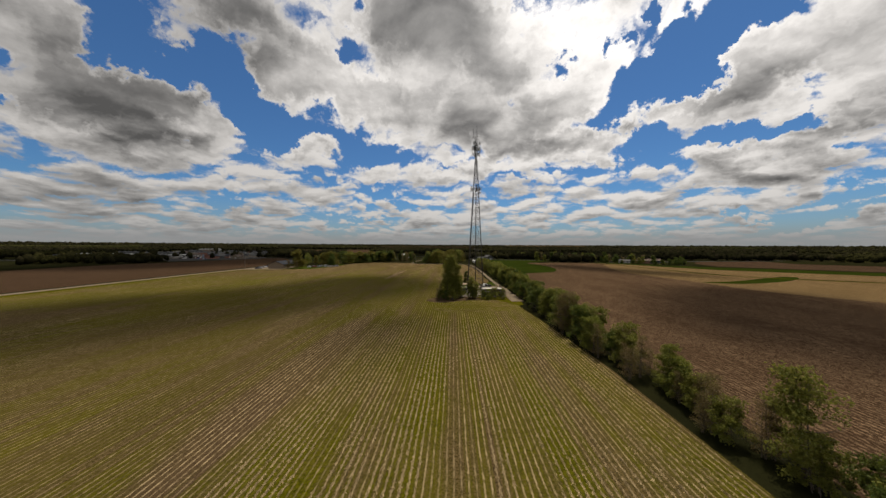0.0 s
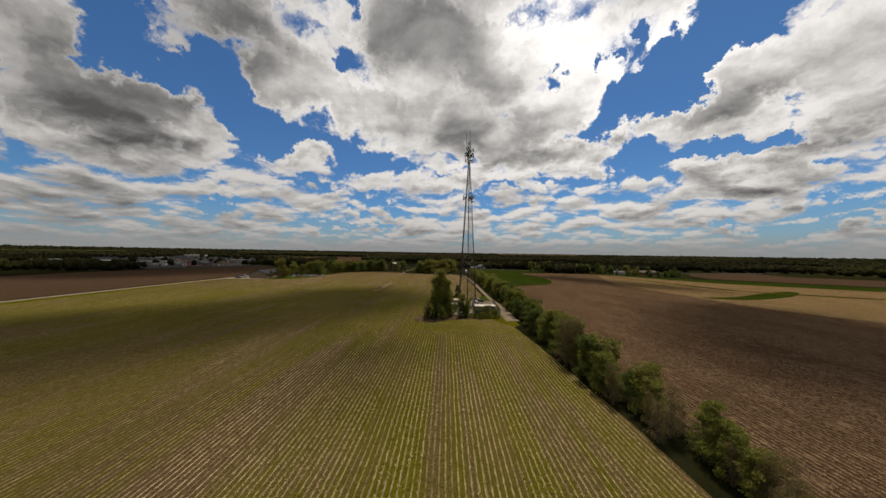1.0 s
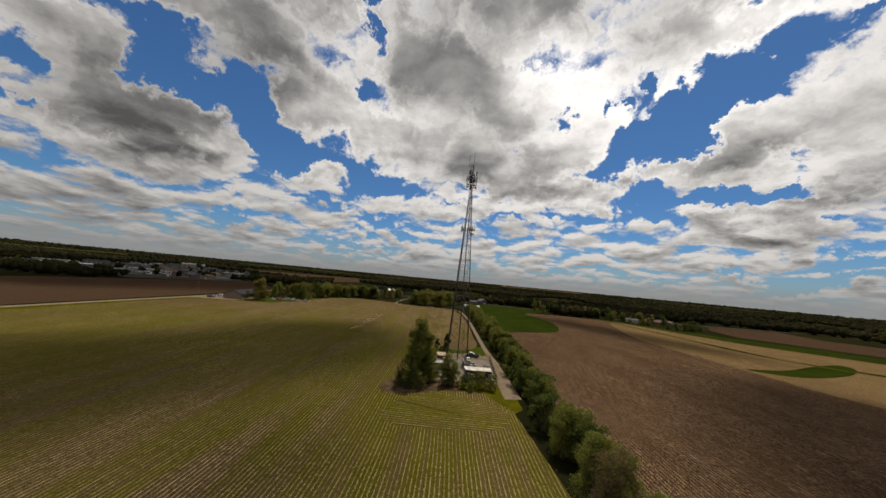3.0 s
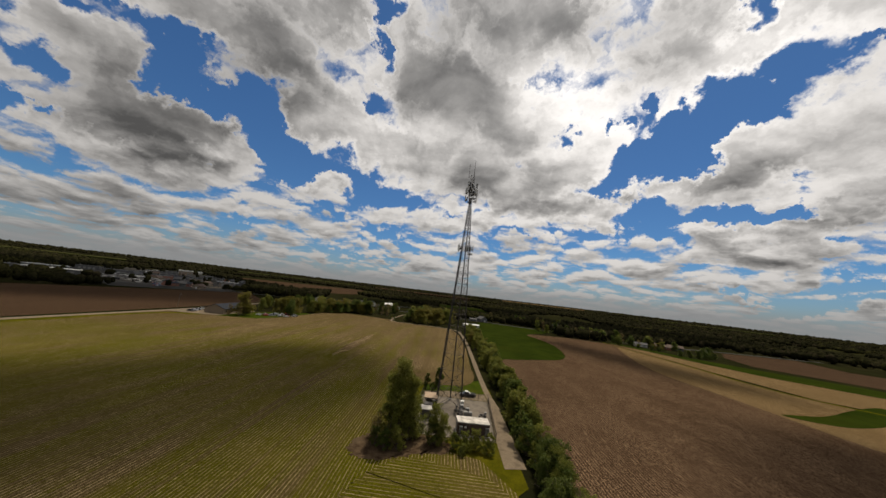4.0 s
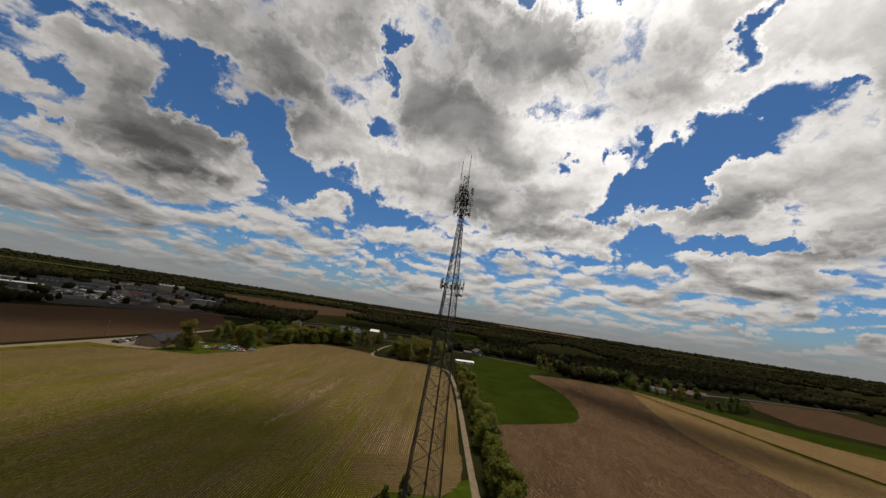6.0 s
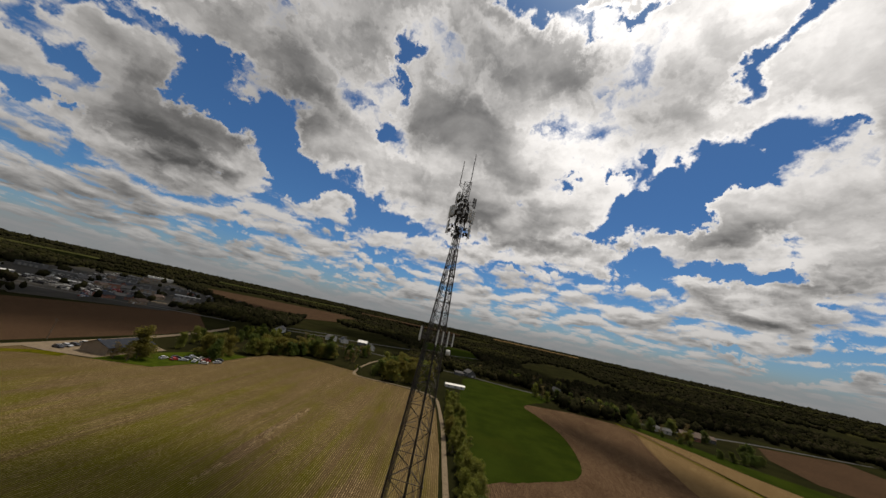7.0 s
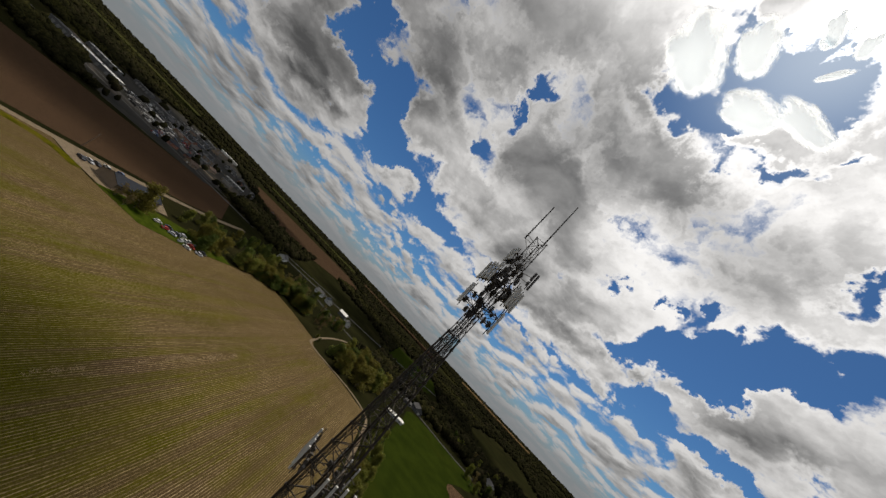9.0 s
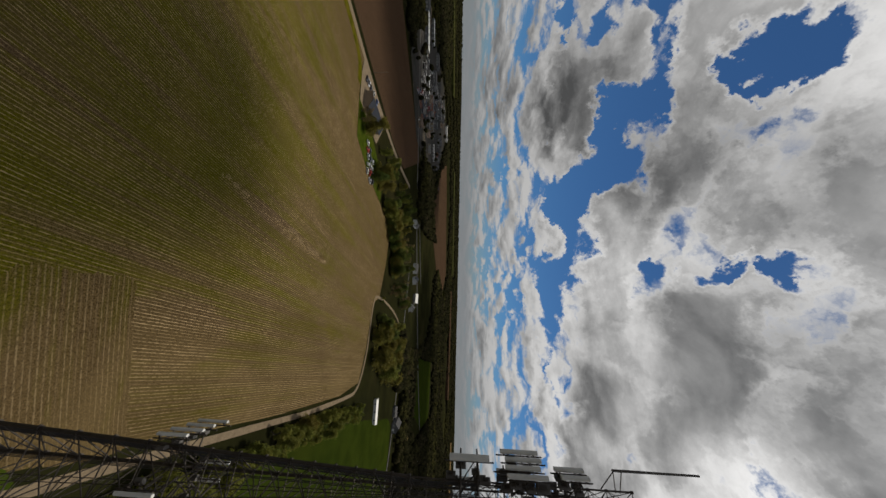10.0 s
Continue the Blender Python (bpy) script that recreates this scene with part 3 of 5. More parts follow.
def strip(name, pts, width, z, mat, label, category):
    """A road or track: a slab that follows a line of points, with rounded turns and worn edges."""
    pts = [Vector(p) for p in pts]
    fine = []
    for i in range(len(pts) - 1):
        p0, p1, p2, p3 = pts[max(i - 1, 0)], pts[i], pts[i + 1], pts[min(i + 2, len(pts) - 1)]
        steps = max(2, int((p2 - p1).length / 4))
        for k in range(steps):
            t = k / steps
            fine.append(0.5 * ((2 * p1) + (p2 - p0) * t + (2 * p0 - 5 * p1 + 4 * p2 - p3) * t * t + (3 * p1 - p0 - 3 * p2 + p3) * t ** 3))
    fine.append(pts[-1])
    s = Solid()
    vs, fs = [], []
    for i, p in enumerate(fine):
        d = (fine[min(i + 1, len(fine) - 1)] - fine[max(i - 1, 0)]).normalized()
        side = Vector((d.y, -d.x))
        w = width / 2 * (1 + 0.12 * noise.noise((p.x * 0.13, p.y * 0.13, width)))
        for q in (p - side * w, p + side * w):
            vs += [(q.x, q.y, z), (q.x, q.y, -0.4)]
    for i in range(len(fine) - 1):
        a = i * 4
        fs += [(a, a + 2, a + 6, a + 4), (a + 1, a, a + 4, a + 5), (a + 2, a + 3, a + 7, a + 6)]
    s.add(vs, fs)
    return tagged(new(name, s.mesh(name, mat)), label, category, kind="structure")


# ---- ground, fields and roads ----
def make_ground():
    s = Solid()
    n, vs = 96, [(0, 400, 0)]
    rings = [120, 300, 600, 1000, 1600, 2400, 3300, 4200, 4700]
    for r in rings:
        for i in range(n):
            a = 2 * math.pi * i / n
            z = 0 if r < 1500 else (r - 1500) / 3200 * (26 + 16 * noise.noise((math.cos(a) * 3, math.sin(a) * 3, r * 0.001)))
            vs.append((r * math.cos(a), 400 + r * math.sin(a), z))
    fs = [(0, 1 + i, 1 + (i + 1) % n) for i in range(n)]
    for k in range(len(rings) - 1):
        o = 1 + k * n
        fs += [(o + i, o + n + i, o + n + (i + 1) % n, o + (i + 1) % n) for i in range(n)]
    s.add(vs, fs)
    tagged(new("ground", s.mesh("ground", ROUGHLAND, True)), "dark rough grass and scrub ground reaching the horizon", "ground", kind="structure")


make_ground()
area("crop_field", [(-180, -150), (25.5, -150), (25.5, 60), (23.5, 90), (21.5, 112), (16, 121), (4, 124), (-2, 126), (-3.5, 160), (0, 166), (14, 168), (19, 176), (19.5, 240), (17, 300), (11, 330), (-10, 336), (-42, 337), (-50, 352), (-80, 358), (-113, 358), (-117, 320), (-119, 284), (-126, 258), (-150, 250), (-168, 246), (-180, 246)], 0.05, CROP,
     "crop field with straw stubble rows and new green growth", "field")
area("brown_field", [(32, -150), (300, -150), (250, 60), (215, 130), (195, 184), (190, 260), (190, 330), (186, 378), (140, 386), (96, 376), (70, 376), (50, 300), (40, 232), (33.5, 232), (33, 120)], 0.04, PLOUGH,
     "bare brown field with chopped corn stubble", "field")
area("wheat_field", [(32, 233), (45, 229), (62, 237), (78, 246), (88, 262), (95, 290), (97, 318), (93, 345), (90, 366), (104, 388), (118, 402), (134, 436), (70, 449), (46, 438), (40, 390), (33, 330)], 0.06, WHEAT,
     "smooth dark green wheat field", "field", True, 0.6)
area("tan_field", [(260, -150), (520, -150), (420, 60), (300, 170), (235, 198), (206, 220), (195, 248), (192, 276), (184, 330), (179, 360), (158, 313), (139, 250), (143, 200), (152, 140), (212, 60)], 0.07, TANFIELD,
     "tan stubble field beside the brown field", "field", True)
area("green_wedge", [(146, 186), (165, 180), (205, 195), (236, 216), (236, 224), (205, 210), (170, 192)], 0.09, WHEAT, "short green grass waterway in the stubble", "grass", True)
strip("grass_ditch", [(176, 385), (182, 345), (191, 276), (193, 248), (204, 222), (240, 196), (300, 168), (420, 58)], 2.8, 0.10, GRASS, "grassy ditch between two stubble fields", "ditch")
area("west_field", [(-190, -150), (-330, -150), (-345, 280), (-285, 470), (-200, 380), (-190, 330)], 0.04, DARKFIELD, "dark brown ploughed field across the gravel road", "field")
area("far_field", [(-470, 727), (-300, 647), (-250, 860), (-230, 1100), (-400, 1350), (-700, 1400), (-800, 1060)], 0.04, DARKFIELD, "far brown ploughed field behind the town", "field")
area("far_meadow", [(-25, 560), (0, 530), (60, 600), (100, 740), (90, 880), (-30, 830)], 0.04, WHEAT, "far green meadow between woods", "field")
area("tan_strip", [(184, 376), (193, 300), (195, 276), (206, 224), (300, 170), (420, 62), (520, 60), (400, 180), (264, 266), (241, 282), (221, 313), (203, 350)], 0.055, TANFIELD, "strip of tan stubble beyond the grassy ditch", "field")
area("east_green_strip", [(221, 313), (241, 282), (264, 266), (400, 180), (440, 205), (304, 294), (266, 316), (240, 336), (205, 384), (186, 392), (186, 380), (203, 352)], 0.058, WHEAT, "strip of green grass along the far trees", "field")
area("east_brown_field", [(284, 334), (321, 307), (440, 222), (560, 300), (433, 386), (454, 452), (340, 428), (300, 380)], 0.05, DARKFIELD, "far dark brown ploughed field beyond the hedge", "field")
strip("field_verge", [(-178, 60), (-177.5, 200), (-172, 238), (-158, 247)], 6, 0.075, GRASS, "rough grass verge between field and gravel road", "grass")
area("barn_yard_grass", [(-150, 250.5), (-126, 258.5), (-119.5, 284), (-117.5, 318), (-135, 318), (-150, 276)], 0.06, LAWN, "mown green lawn beside the barn", "grass")
area("compound_grass", [(-9, 121), (-3, 119), (4, 119.6), (16, 118.5), (21, 111), (24, 114), (24, 168), (18.5, 176), (14.5, 168), (0, 165.5), (-4, 150)], 0.04, GRASS, "rough grass around the tower compound", "grass")
area("compound_verge", [(14.5, 167.8), (18.6, 175.8), (21.2, 178), (21.4, 162), (9, 161.6), (1, 158), (0.4, 165.3)], 0.052, LAWN, "green grass behind the tower compound", "grass")
area("headland", [(-7, 103), (-2, 101), (8, 101.5), (16, 103), (20, 109), (18, 114), (12, 117), (2, 118), (-4, 114), (-7, 108)], 0.065, HEADLAND, "trampled pale turning patch at the field end", "field", True, 0.7)
area("cross_rows", [(-9, 166), (-4, 163), (0, 166.6), (13.5, 168.6), (18.6, 176.5), (19.2, 192), (14, 190), (4, 186.4), (-4.3, 182.8), (-11, 179.8), (-9.6, 172)], 0.065, CROSSROWS, "end strip of the field with rows running across", "field", True, 0.5)
area("brush_patch", [(-11, 117.5), (-6, 115.8), (-1, 118), (4, 120.2), (9, 121.6), (9, 126.5), (1, 127.6), (-4, 127), (-10, 124)], 0.075, BRUSH, "bare brown ground with dead brush under the trees", "ground", True, 0.8)
strip("west_road", [(-185, -150), (-184, 100), (-183, 190), (-181, 257), (-182, 300), (-190, 360), (-205, 420)], 4.6, 0.10, GRAVEL, "pale gravel country road along the field", "road")
area("farm_yard", [(-180, 246.5), (-168, 247), (-150, 252), (-150, 290), (-176, 300), (-179, 290)], 0.08, GRAVEL, "pale gravel yard in front of the barn", "yard")
area("lane_apron", [(20.6, 119), (25.2, 120), (24.9, 140), (24.2, 158), (21.9, 161), (21.75, 154.4), (20.6, 129)], 0.085, GRAVEL, "worn brown gravel apron beside the fence", "yard")
strip("tower_lane", [(24, 150), (23.2, 156), (22.5, 166), (22, 190), (21.5, 240), (21, 270), (18.5, 310), (16, 326), (8, 334), (-10, 339), (-43, 339.5), (-50, 352), (-51, 390), (-46, 430), (-30, 470)], 2.0, 0.10, GRAVEL, "narrow gravel lane leading to the tower", "lane")
strip("village_road", [(-120, 470), (-20, 466), (52, 459), (72, 455), (106, 447), (135, 446), (170, 440), (190, 425), (240, 408), (340, 437), (460, 462), (640, 500)], 4, 0.11, ASPHALT, "country road past the white shed and houses", "road")


# ---- trees ----
def tree_meshes(seed, height, spread, lobes, leaves, leaf, mat, low=0.25, stems=1, column=False, full=1.0):
    """Trunk with limbs and twigs, and a crown of many small leaf clumps in uneven lobes."""
    rng = random.Random(seed)
    wood, crown = Solid(), Solid()
    tips = []
    for k in range(stems):
        base = Vector((rng.uniform(-0.4, 0.4) * (stems > 1), rng.uniform(-0.4, 0.4) * (stems > 1), -0.2))
        lean = Vector((rng.uniform(-0.08, 0.08), rng.uniform(-0.08, 0.08), 1)).normalized()
        p, r = base, 0.02 * height / math.sqrt(stems)
        segs = 6
        for i in range(segs):
            q = p + lean * (height * 0.92 / segs) + Vector((rng.uniform(-1, 1), rng.uniform(-1, 1), 0)) * 0.02 * height
            wood.tube(p, q, r, r * 0.74, 6)
            if (i + 1) / segs > low:
                for j in range(4):
                    a = rng.uniform(0, 2 * math.pi)
                    reach = spread * rng.uniform(0.5, 1.0) * (1.15 - (i + 1) / segs * (0.75 if not column else 0.3))
                    tip = q + Vector((math.cos(a) * reach, math.sin(a) * reach, rng.uniform(0.05, 0.5) * (reach + 0.06 * height)))
                    mid = (q + tip) / 2 + Vector((0, 0, -0.06 * reach))
                    wood.tube(q, mid, r * 0.42, r * 0.25, 5)
                    wood.tube(mid, tip, r * 0.25, 0.008, 4)
                    tips.append(tip)
                    tips.append(mid)
            p, r = q, r * 0.74
        tips.append(p)
    nrm = np.random.RandomState(seed)
    centres = []
    for i in range(lobes):
        t = tips[rng.randrange(len(tips))]
        centres.append((t, rng.uniform(0.10, 0.2) * (height + spread) * 0.5 * full))
    for i in range(leaves):
        t, rad = centres[rng.randrange(lobes)]
        d = nrm.normal(size=3)
        d /= np.linalg.norm(d)
        rr = rad * (nrm.uniform() ** 0.45)
        c = np.array(t) + d * rr * np.array((1.0, 1.0, 0.85))
        if c[2] < 0.15:
            c[2] = abs(c[2]) + 0.15
        u = nrm.normal(size=3)
        u /= np.linalg.norm(u)
        w = np.cross(u, nrm.normal(size=3))
        w /= np.linalg.norm(w)
        s = leaf * nrm.uniform(0.55, 1.35)
        crown.add([c - u * s, c + w * s * 0.6, c + u * s, c - w * s * 0.6 + np.cross(u, w) * s * 0.3], [(0, 1, 2), (0, 2, 3)])
    return wood.mesh("trunk", BARK), crown.mesh("crown", mat)


KINDS = {
    "spring": [tree_meshes(11 + i, 10, 3.0, 60, 3600, 0.27, LEAF_A, 0.1, 1, False, 1.55) for i in range(2)],
    "deep": [tree_meshes(21 + i, 10, 3.2, 60, 3600, 0.28, LEAF_B, 0.1, 1, False, 1.55) for i in range(2)],
    "bush": [tree_meshes(31 + i, 5, 2.2, 34, 1500, 0.24, (LEAF_A, LEAF_B)[i], 0.0, 3) for i in range(2)],
    "bud": [tree_meshes(41 + i, 10, 2.4, 40, 1500, 0.20, LEAF_C, 0.1, 3) for i in range(2)],
    "poplar": [tree_meshes(51 + i, 16, 2.5, 120, 9500, 0.19, LEAF_A, 0.0, 3, False) for i in range(2)],
    "yellow": [tree_meshes(61 + i, 10, 3.8, 60, 3600, 0.28, LEAF_Y, 0.1, 1, False, 1.55) for i in range(2)],
    "conifer": [tree_meshes(71, 8, 1.6, 26, 2200, 0.25, LEAF_B, 0.0, 1)],
    "near_spring": [tree_meshes(81 + i, 10, 3.2, 60, 5200, 0.14, LEAF_A, 0.15, 2) for i in range(3)],
    "near_bush": [tree_meshes(91 + i, 5, 2.2, 50, 4600, 0.11, (LEAF_A, LEAF_B, LEAF_A)[i], 0.0, 4) for i in range(3)],
    "near_bud": [tree_meshes(101 + i, 10, 2.2, 60, 3000, 0.10, LEAF_C, 0.1, 4) for i in range(2)],
}
HEIGHTS = {"spring": 10, "deep": 10, "bush": 5, "bud": 10, "poplar": 16, "yellow": 10, "conifer": 8, "near_spring": 10, "near_bush": 5, "near_bud": 10}
LABELS = {
    "spring": ("tree", "tree with fresh green spring leaves", "tree"),
    "deep": ("tree", "tree with dense dark green leaves", "tree"),
    "bush": ("bush", "low spreading green bush in the hedgerow", "bush"),
    "bud": ("tree", "half-bare tree with brown buds and thin twigs", "tree"),
    "poplar": ("tree", "tall narrow green tree beside the compound", "tree"),
    "yellow": ("tree", "broad tree with yellow-green spring leaves", "tree"),
    "conifer": ("conifer", "small dark conifer behind the tower fence", "tree"),
}
for near in ("spring", "bush", "bud"):
    LABELS["near_" + near] = LABELS[near]
tree_rng = random.Random(5)


def plant(kind, x, y, height, group, wide=1.0):
    wood, crown = KINDS[kind][tree_rng.randrange(len(KINDS[kind]))]
    name, label, cat = LABELS[kind]
    k = height / HEIGHTS[kind]
    t = thing(name, (x, y, 0), label, cat, group)
    t.matrix_basis = Matrix.LocRotScale((x, y, 0), Euler((0, 0, tree_rng.uniform(0, 6.28))), (k * wide, k * wide, k))
    part("trunk", wood, BARK, t)
    part("crown", crown, None, t)
    return t


HEDGE = "hedgerow beside the field"
plant("near_spring", 30.5, 37, 10.2, HEDGE)
plant("near_bud", 33, 31, 8, HEDGE)
for y0, y1, n, x0, x1, kinds, h in ((14, 36, 12, 27.5, 32, ("near_bush", "near_bush", "near_bud"), (3, 6)), (38, 60, 17, 26, 30.5, ("near_bush", "near_bud", "near_bud", "near_spring"), (4, 7.5)),
                                   (60, 82, 17, 25, 30, ("near_bush", "near_spring", "near_bush", "near_bud"), (4.5, 8)), (78, 90, 9, 24.5, 28.5, ("near_bud", "near_spring", "near_spring"), (8, 12)),
                                   (90, 128, 26, 25.8, 30, ("near_spring", "near_bush", "near_bud", "near_bush"), (4.5, 8.5)), (128, 232, 52, 26.6, 31.5, ("spring", "bush", "spring", "deep", "spring"), (5.5, 9.5)),
                                   (232, 330, 32, 23.5, 31, ("spring", "bush", "yellow", "spring"), (5.5, 9))):
    for i in range(n):
        plant(kinds[tree_rng.randrange(len(kinds))], tree_rng.uniform(x0, x1), y0 + (y1 - y0) * (i + tree_rng.random()) / n, tree_rng.uniform(*h), HEDGE)
SITE = "trees round the tower compound"
for k, x, y, h in (("poplar", -1.8, 124.0, 17.5), ("poplar", 0.2, 125, 13.5), ("poplar", -3.6, 123.6, 14), ("near_bush", -4.2, 119.8, 4), ("near_bush", -1.6, 120.2, 4.5), ("near_bush", -6.2, 121, 3.8), ("near_spring", 0.9, 126.6, 9), ("near_spring", 1.6, 127.0, 8), ("near_bud", -6.5, 123, 6), ("near_bud", -8, 124.5, 4.5), ("near_bud", -7, 121.5, 4), ("near_spring", 6.5, 125.0, 8.5), ("near_bush", 7.8, 125.2, 6), ("near_bush", 5.4, 124.4, 5),
                   ("near_bush", 10.5, 123.5, 3.5), ("near_bush", 13, 124, 4), ("near_bush", 15.5, 124.5, 4.5), ("near_bush", 17.8, 123.6, 4), ("near_bush", 12, 121.5, 2.5), ("conifer", 1.5, 158, 6), ("conifer", 5.8, 159.5, 8), ("near_bush", 3.5, 158.5, 3)):
    plant(k, x, y, h, SITE)
BELT = "trees along the field end"
for x, y, h, k in ((-141, 264, 16, "yellow"), (-146, 257, 8, "bud"), (-138.5, 257, 7, "bud"), (-133, 296, 13, "yellow"), (-127, 300, 14, "yellow"), (-144, 268, 9, "spring"), (-122, 292, 12, "deep"), (-133, 305, 12, "spring"), (-126, 310, 13, "yellow"), (-140, 310, 11, "deep"), (-152, 300, 10, "spring"), (-51, 357, 4, "bush"), (-48, 356, 3.5, "bush")):
    plant(k, x, y, h, BELT)
for i in range(46):
    f = i / 45
    x, y = -124 + 42 * f + tree_rng.uniform(-4, 4), 322 + 48 * min(1, f * 1.6) + tree_rng.uniform(0, 10)
    plant(("deep", "spring", "yellow", "deep")[tree_rng.randrange(4)], x, y, tree_rng.uniform(8, 14), BELT, 1.3)
for i in range(30):
    plant(("deep", "spring", "deep", "bud")[tree_rng.randrange(4)], tree_rng.uniform(-132, -56), tree_rng.uniform(372, 440), tree_rng.uniform(8, 13), "woods behind the field")
for i in range(20):
    plant(("deep", "spring", "deep", "yellow")[tree_rng.randrange(4)], tree_rng.uniform(-180, -128), tree_rng.uniform(318, 430), tree_rng.uniform(8, 13), "woods behind the field")
for i in range(14):
    plant(("deep", "spring", "bud")[tree_rng.randrange(3)], tree_rng.uniform(40, 200), tree_rng.uniform(474, 510), tree_rng.uniform(8, 13), "woods behind the road")
for i in range(32):
    plant(("yellow", "spring", "deep", "yellow")[tree_rng.randrange(4)], tree_rng.uniform(-38, 12), tree_rng.uniform(346, 410), tree_rng.uniform(10, 16), BELT, 1.3)
for i in range(24):
    plant(("deep", "spring", "deep", "bud")[tree_rng.randrange(4)], tree_rng.uniform(110, 215), tree_rng.uniform(392, 430), tree_rng.uniform(7, 13), "trees beyond the brown field")
for x, y, h, k in ((191, 381, 8, "deep"), (206, 372, 4, "deep"), (213, 362, 5, "deep"), (219, 360, 4.5, "bush"), (227, 344, 5.5, "deep"), (234, 342, 6.5, "deep"), (242, 342, 7, "deep"), (250, 344, 7, "deep"), (258, 348, 6.5, "deep"), (265, 352, 6, "deep"), (222, 374, 6, "yellow"), (231, 378, 7, "yellow"), (240, 386, 8, "spring"), (200, 398, 9, "spring"), (270, 372, 8, "deep"), (282, 378, 8, "deep"), (208, 388, 10, "deep"), (214, 384, 8, "bud"), (230, 398, 10, "deep"), (236, 402, 11, "spring"), (256, 390, 9, "deep"), (252, 404, 10, "bud"), (180, 396, 11, "deep"), (172, 402, 10, "bud"), (164, 404, 12, "deep"), (186, 404, 11, "spring")):
    plant(k, x, y, h, "trees beyond the brown field", 1.25)


def far_woods():
    """The woods to the horizon: thousands of rounded crowns, too many to count."""
    rng = np.random.RandomState(4)
    bm = bmesh.new()
    bmesh.ops.create_icosphere(bm, subdivisions=1, radius=1.0)
    ico = np.array([v.co[:] for v in bm.verts])
    tri = [tuple(v.index for v in f.verts) for f in bm.faces]
    bm.free()
    s = Solid()

    town = [(-360, 330), (-620, 460), (-860, 800), (-820, 960), (-470, 727), (-345, 565), (-292, 430)]
    brown = [(-470, 727), (-300, 647), (-250, 860), (-230, 1100), (-400, 1350), (-700, 1400), (-800, 1060)]

    def inside(x, y, poly):
        hit = False
        for (ax, ay), (bx, by) in zip(poly, poly[1:] + poly[:1]):
            if (ay > y) != (by > y) and x < (bx - ax) * (y - ay) / (by - ay) + ax:
                hit = not hit
        return hit

    def bare(x, y, d):
        return (x < -200 and (inside(x, y, town) or inside(x, y, brown)) or any(x0 < x < x1 and y0 < y < y1 for x0, x1, y0, y1 in clear) or (y < 352 and abs(x) < 200) or (-180 < x < -56 and y < 372) or (-60 < x < 30 and y < 425) or (20 < x < 110 and y < 470)
                or (noise.noise((x * 0.0045, y * 0.0022, 3)) < -0.20 and d < 3000) or (y < 300 and abs(x) < 420))

    clear = [(-345, -190, -150, 470), (35, 135, 380, 470), (-20, 95, 560, 860), (-190, -60, 436, 526), (186, 300, 300, 418), (140, 172, 440, 480), (90, 205, 300, 390), (280, 560, 215, 472), (200, 520, 50, 330), (135, 300, 340, 392)]
    # a low dark sheet added between the single crowns, for their shade
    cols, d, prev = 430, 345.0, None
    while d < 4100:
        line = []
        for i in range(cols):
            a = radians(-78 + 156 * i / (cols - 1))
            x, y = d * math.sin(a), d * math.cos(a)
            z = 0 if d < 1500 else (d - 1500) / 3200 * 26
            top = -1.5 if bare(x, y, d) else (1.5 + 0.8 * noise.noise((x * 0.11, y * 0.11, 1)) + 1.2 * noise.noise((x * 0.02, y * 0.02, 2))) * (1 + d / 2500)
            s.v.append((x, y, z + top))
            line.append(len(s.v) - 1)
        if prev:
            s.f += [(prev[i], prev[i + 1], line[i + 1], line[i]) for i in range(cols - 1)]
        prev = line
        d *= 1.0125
    count = 0
    while count < 36000:
        d = 340 + 3650 * rng.uniform() ** 2.4
        a = rng.uniform(-1.35, 1.35)
        x, y = d * math.sin(a), d * math.cos(a)
        if bare(x, y, d) and not (inside(x, y, town) and rng.uniform() < 0.03):
            continue
        k = (1.9 + 1.5 * rng.uniform()) * (1 + d / 1100) * rng.choice((0.7, 0.85, 1.0, 1.3))
        h = (5.2 + 4.2 * rng.uniform()) * (1 + d / 3500)
        z = 0 if d < 1600 else (d - 1500) / 3200 * 26
        jit = 1 + 0.26 * rng.normal(size=(len(ico), 1))
        vs = ico * jit * np.array((k, k, h * 0.5)) + np.array((x, y, z + h * 0.52))
        s.add(vs, tri)
        count += 1
    k = Mat("far_foliage", 1.0, 0, 0.0)
    r = k.island()
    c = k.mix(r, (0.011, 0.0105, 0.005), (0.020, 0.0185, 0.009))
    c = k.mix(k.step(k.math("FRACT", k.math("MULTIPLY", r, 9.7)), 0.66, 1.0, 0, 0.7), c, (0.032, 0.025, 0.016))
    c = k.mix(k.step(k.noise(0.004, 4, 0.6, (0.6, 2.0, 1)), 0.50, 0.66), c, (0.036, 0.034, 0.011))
    # near-black mottling in the colour stands for shade between the crowns
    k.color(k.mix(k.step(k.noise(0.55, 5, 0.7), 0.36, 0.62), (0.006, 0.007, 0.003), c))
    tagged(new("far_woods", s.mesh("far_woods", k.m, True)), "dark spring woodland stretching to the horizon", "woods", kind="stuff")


far_woods()


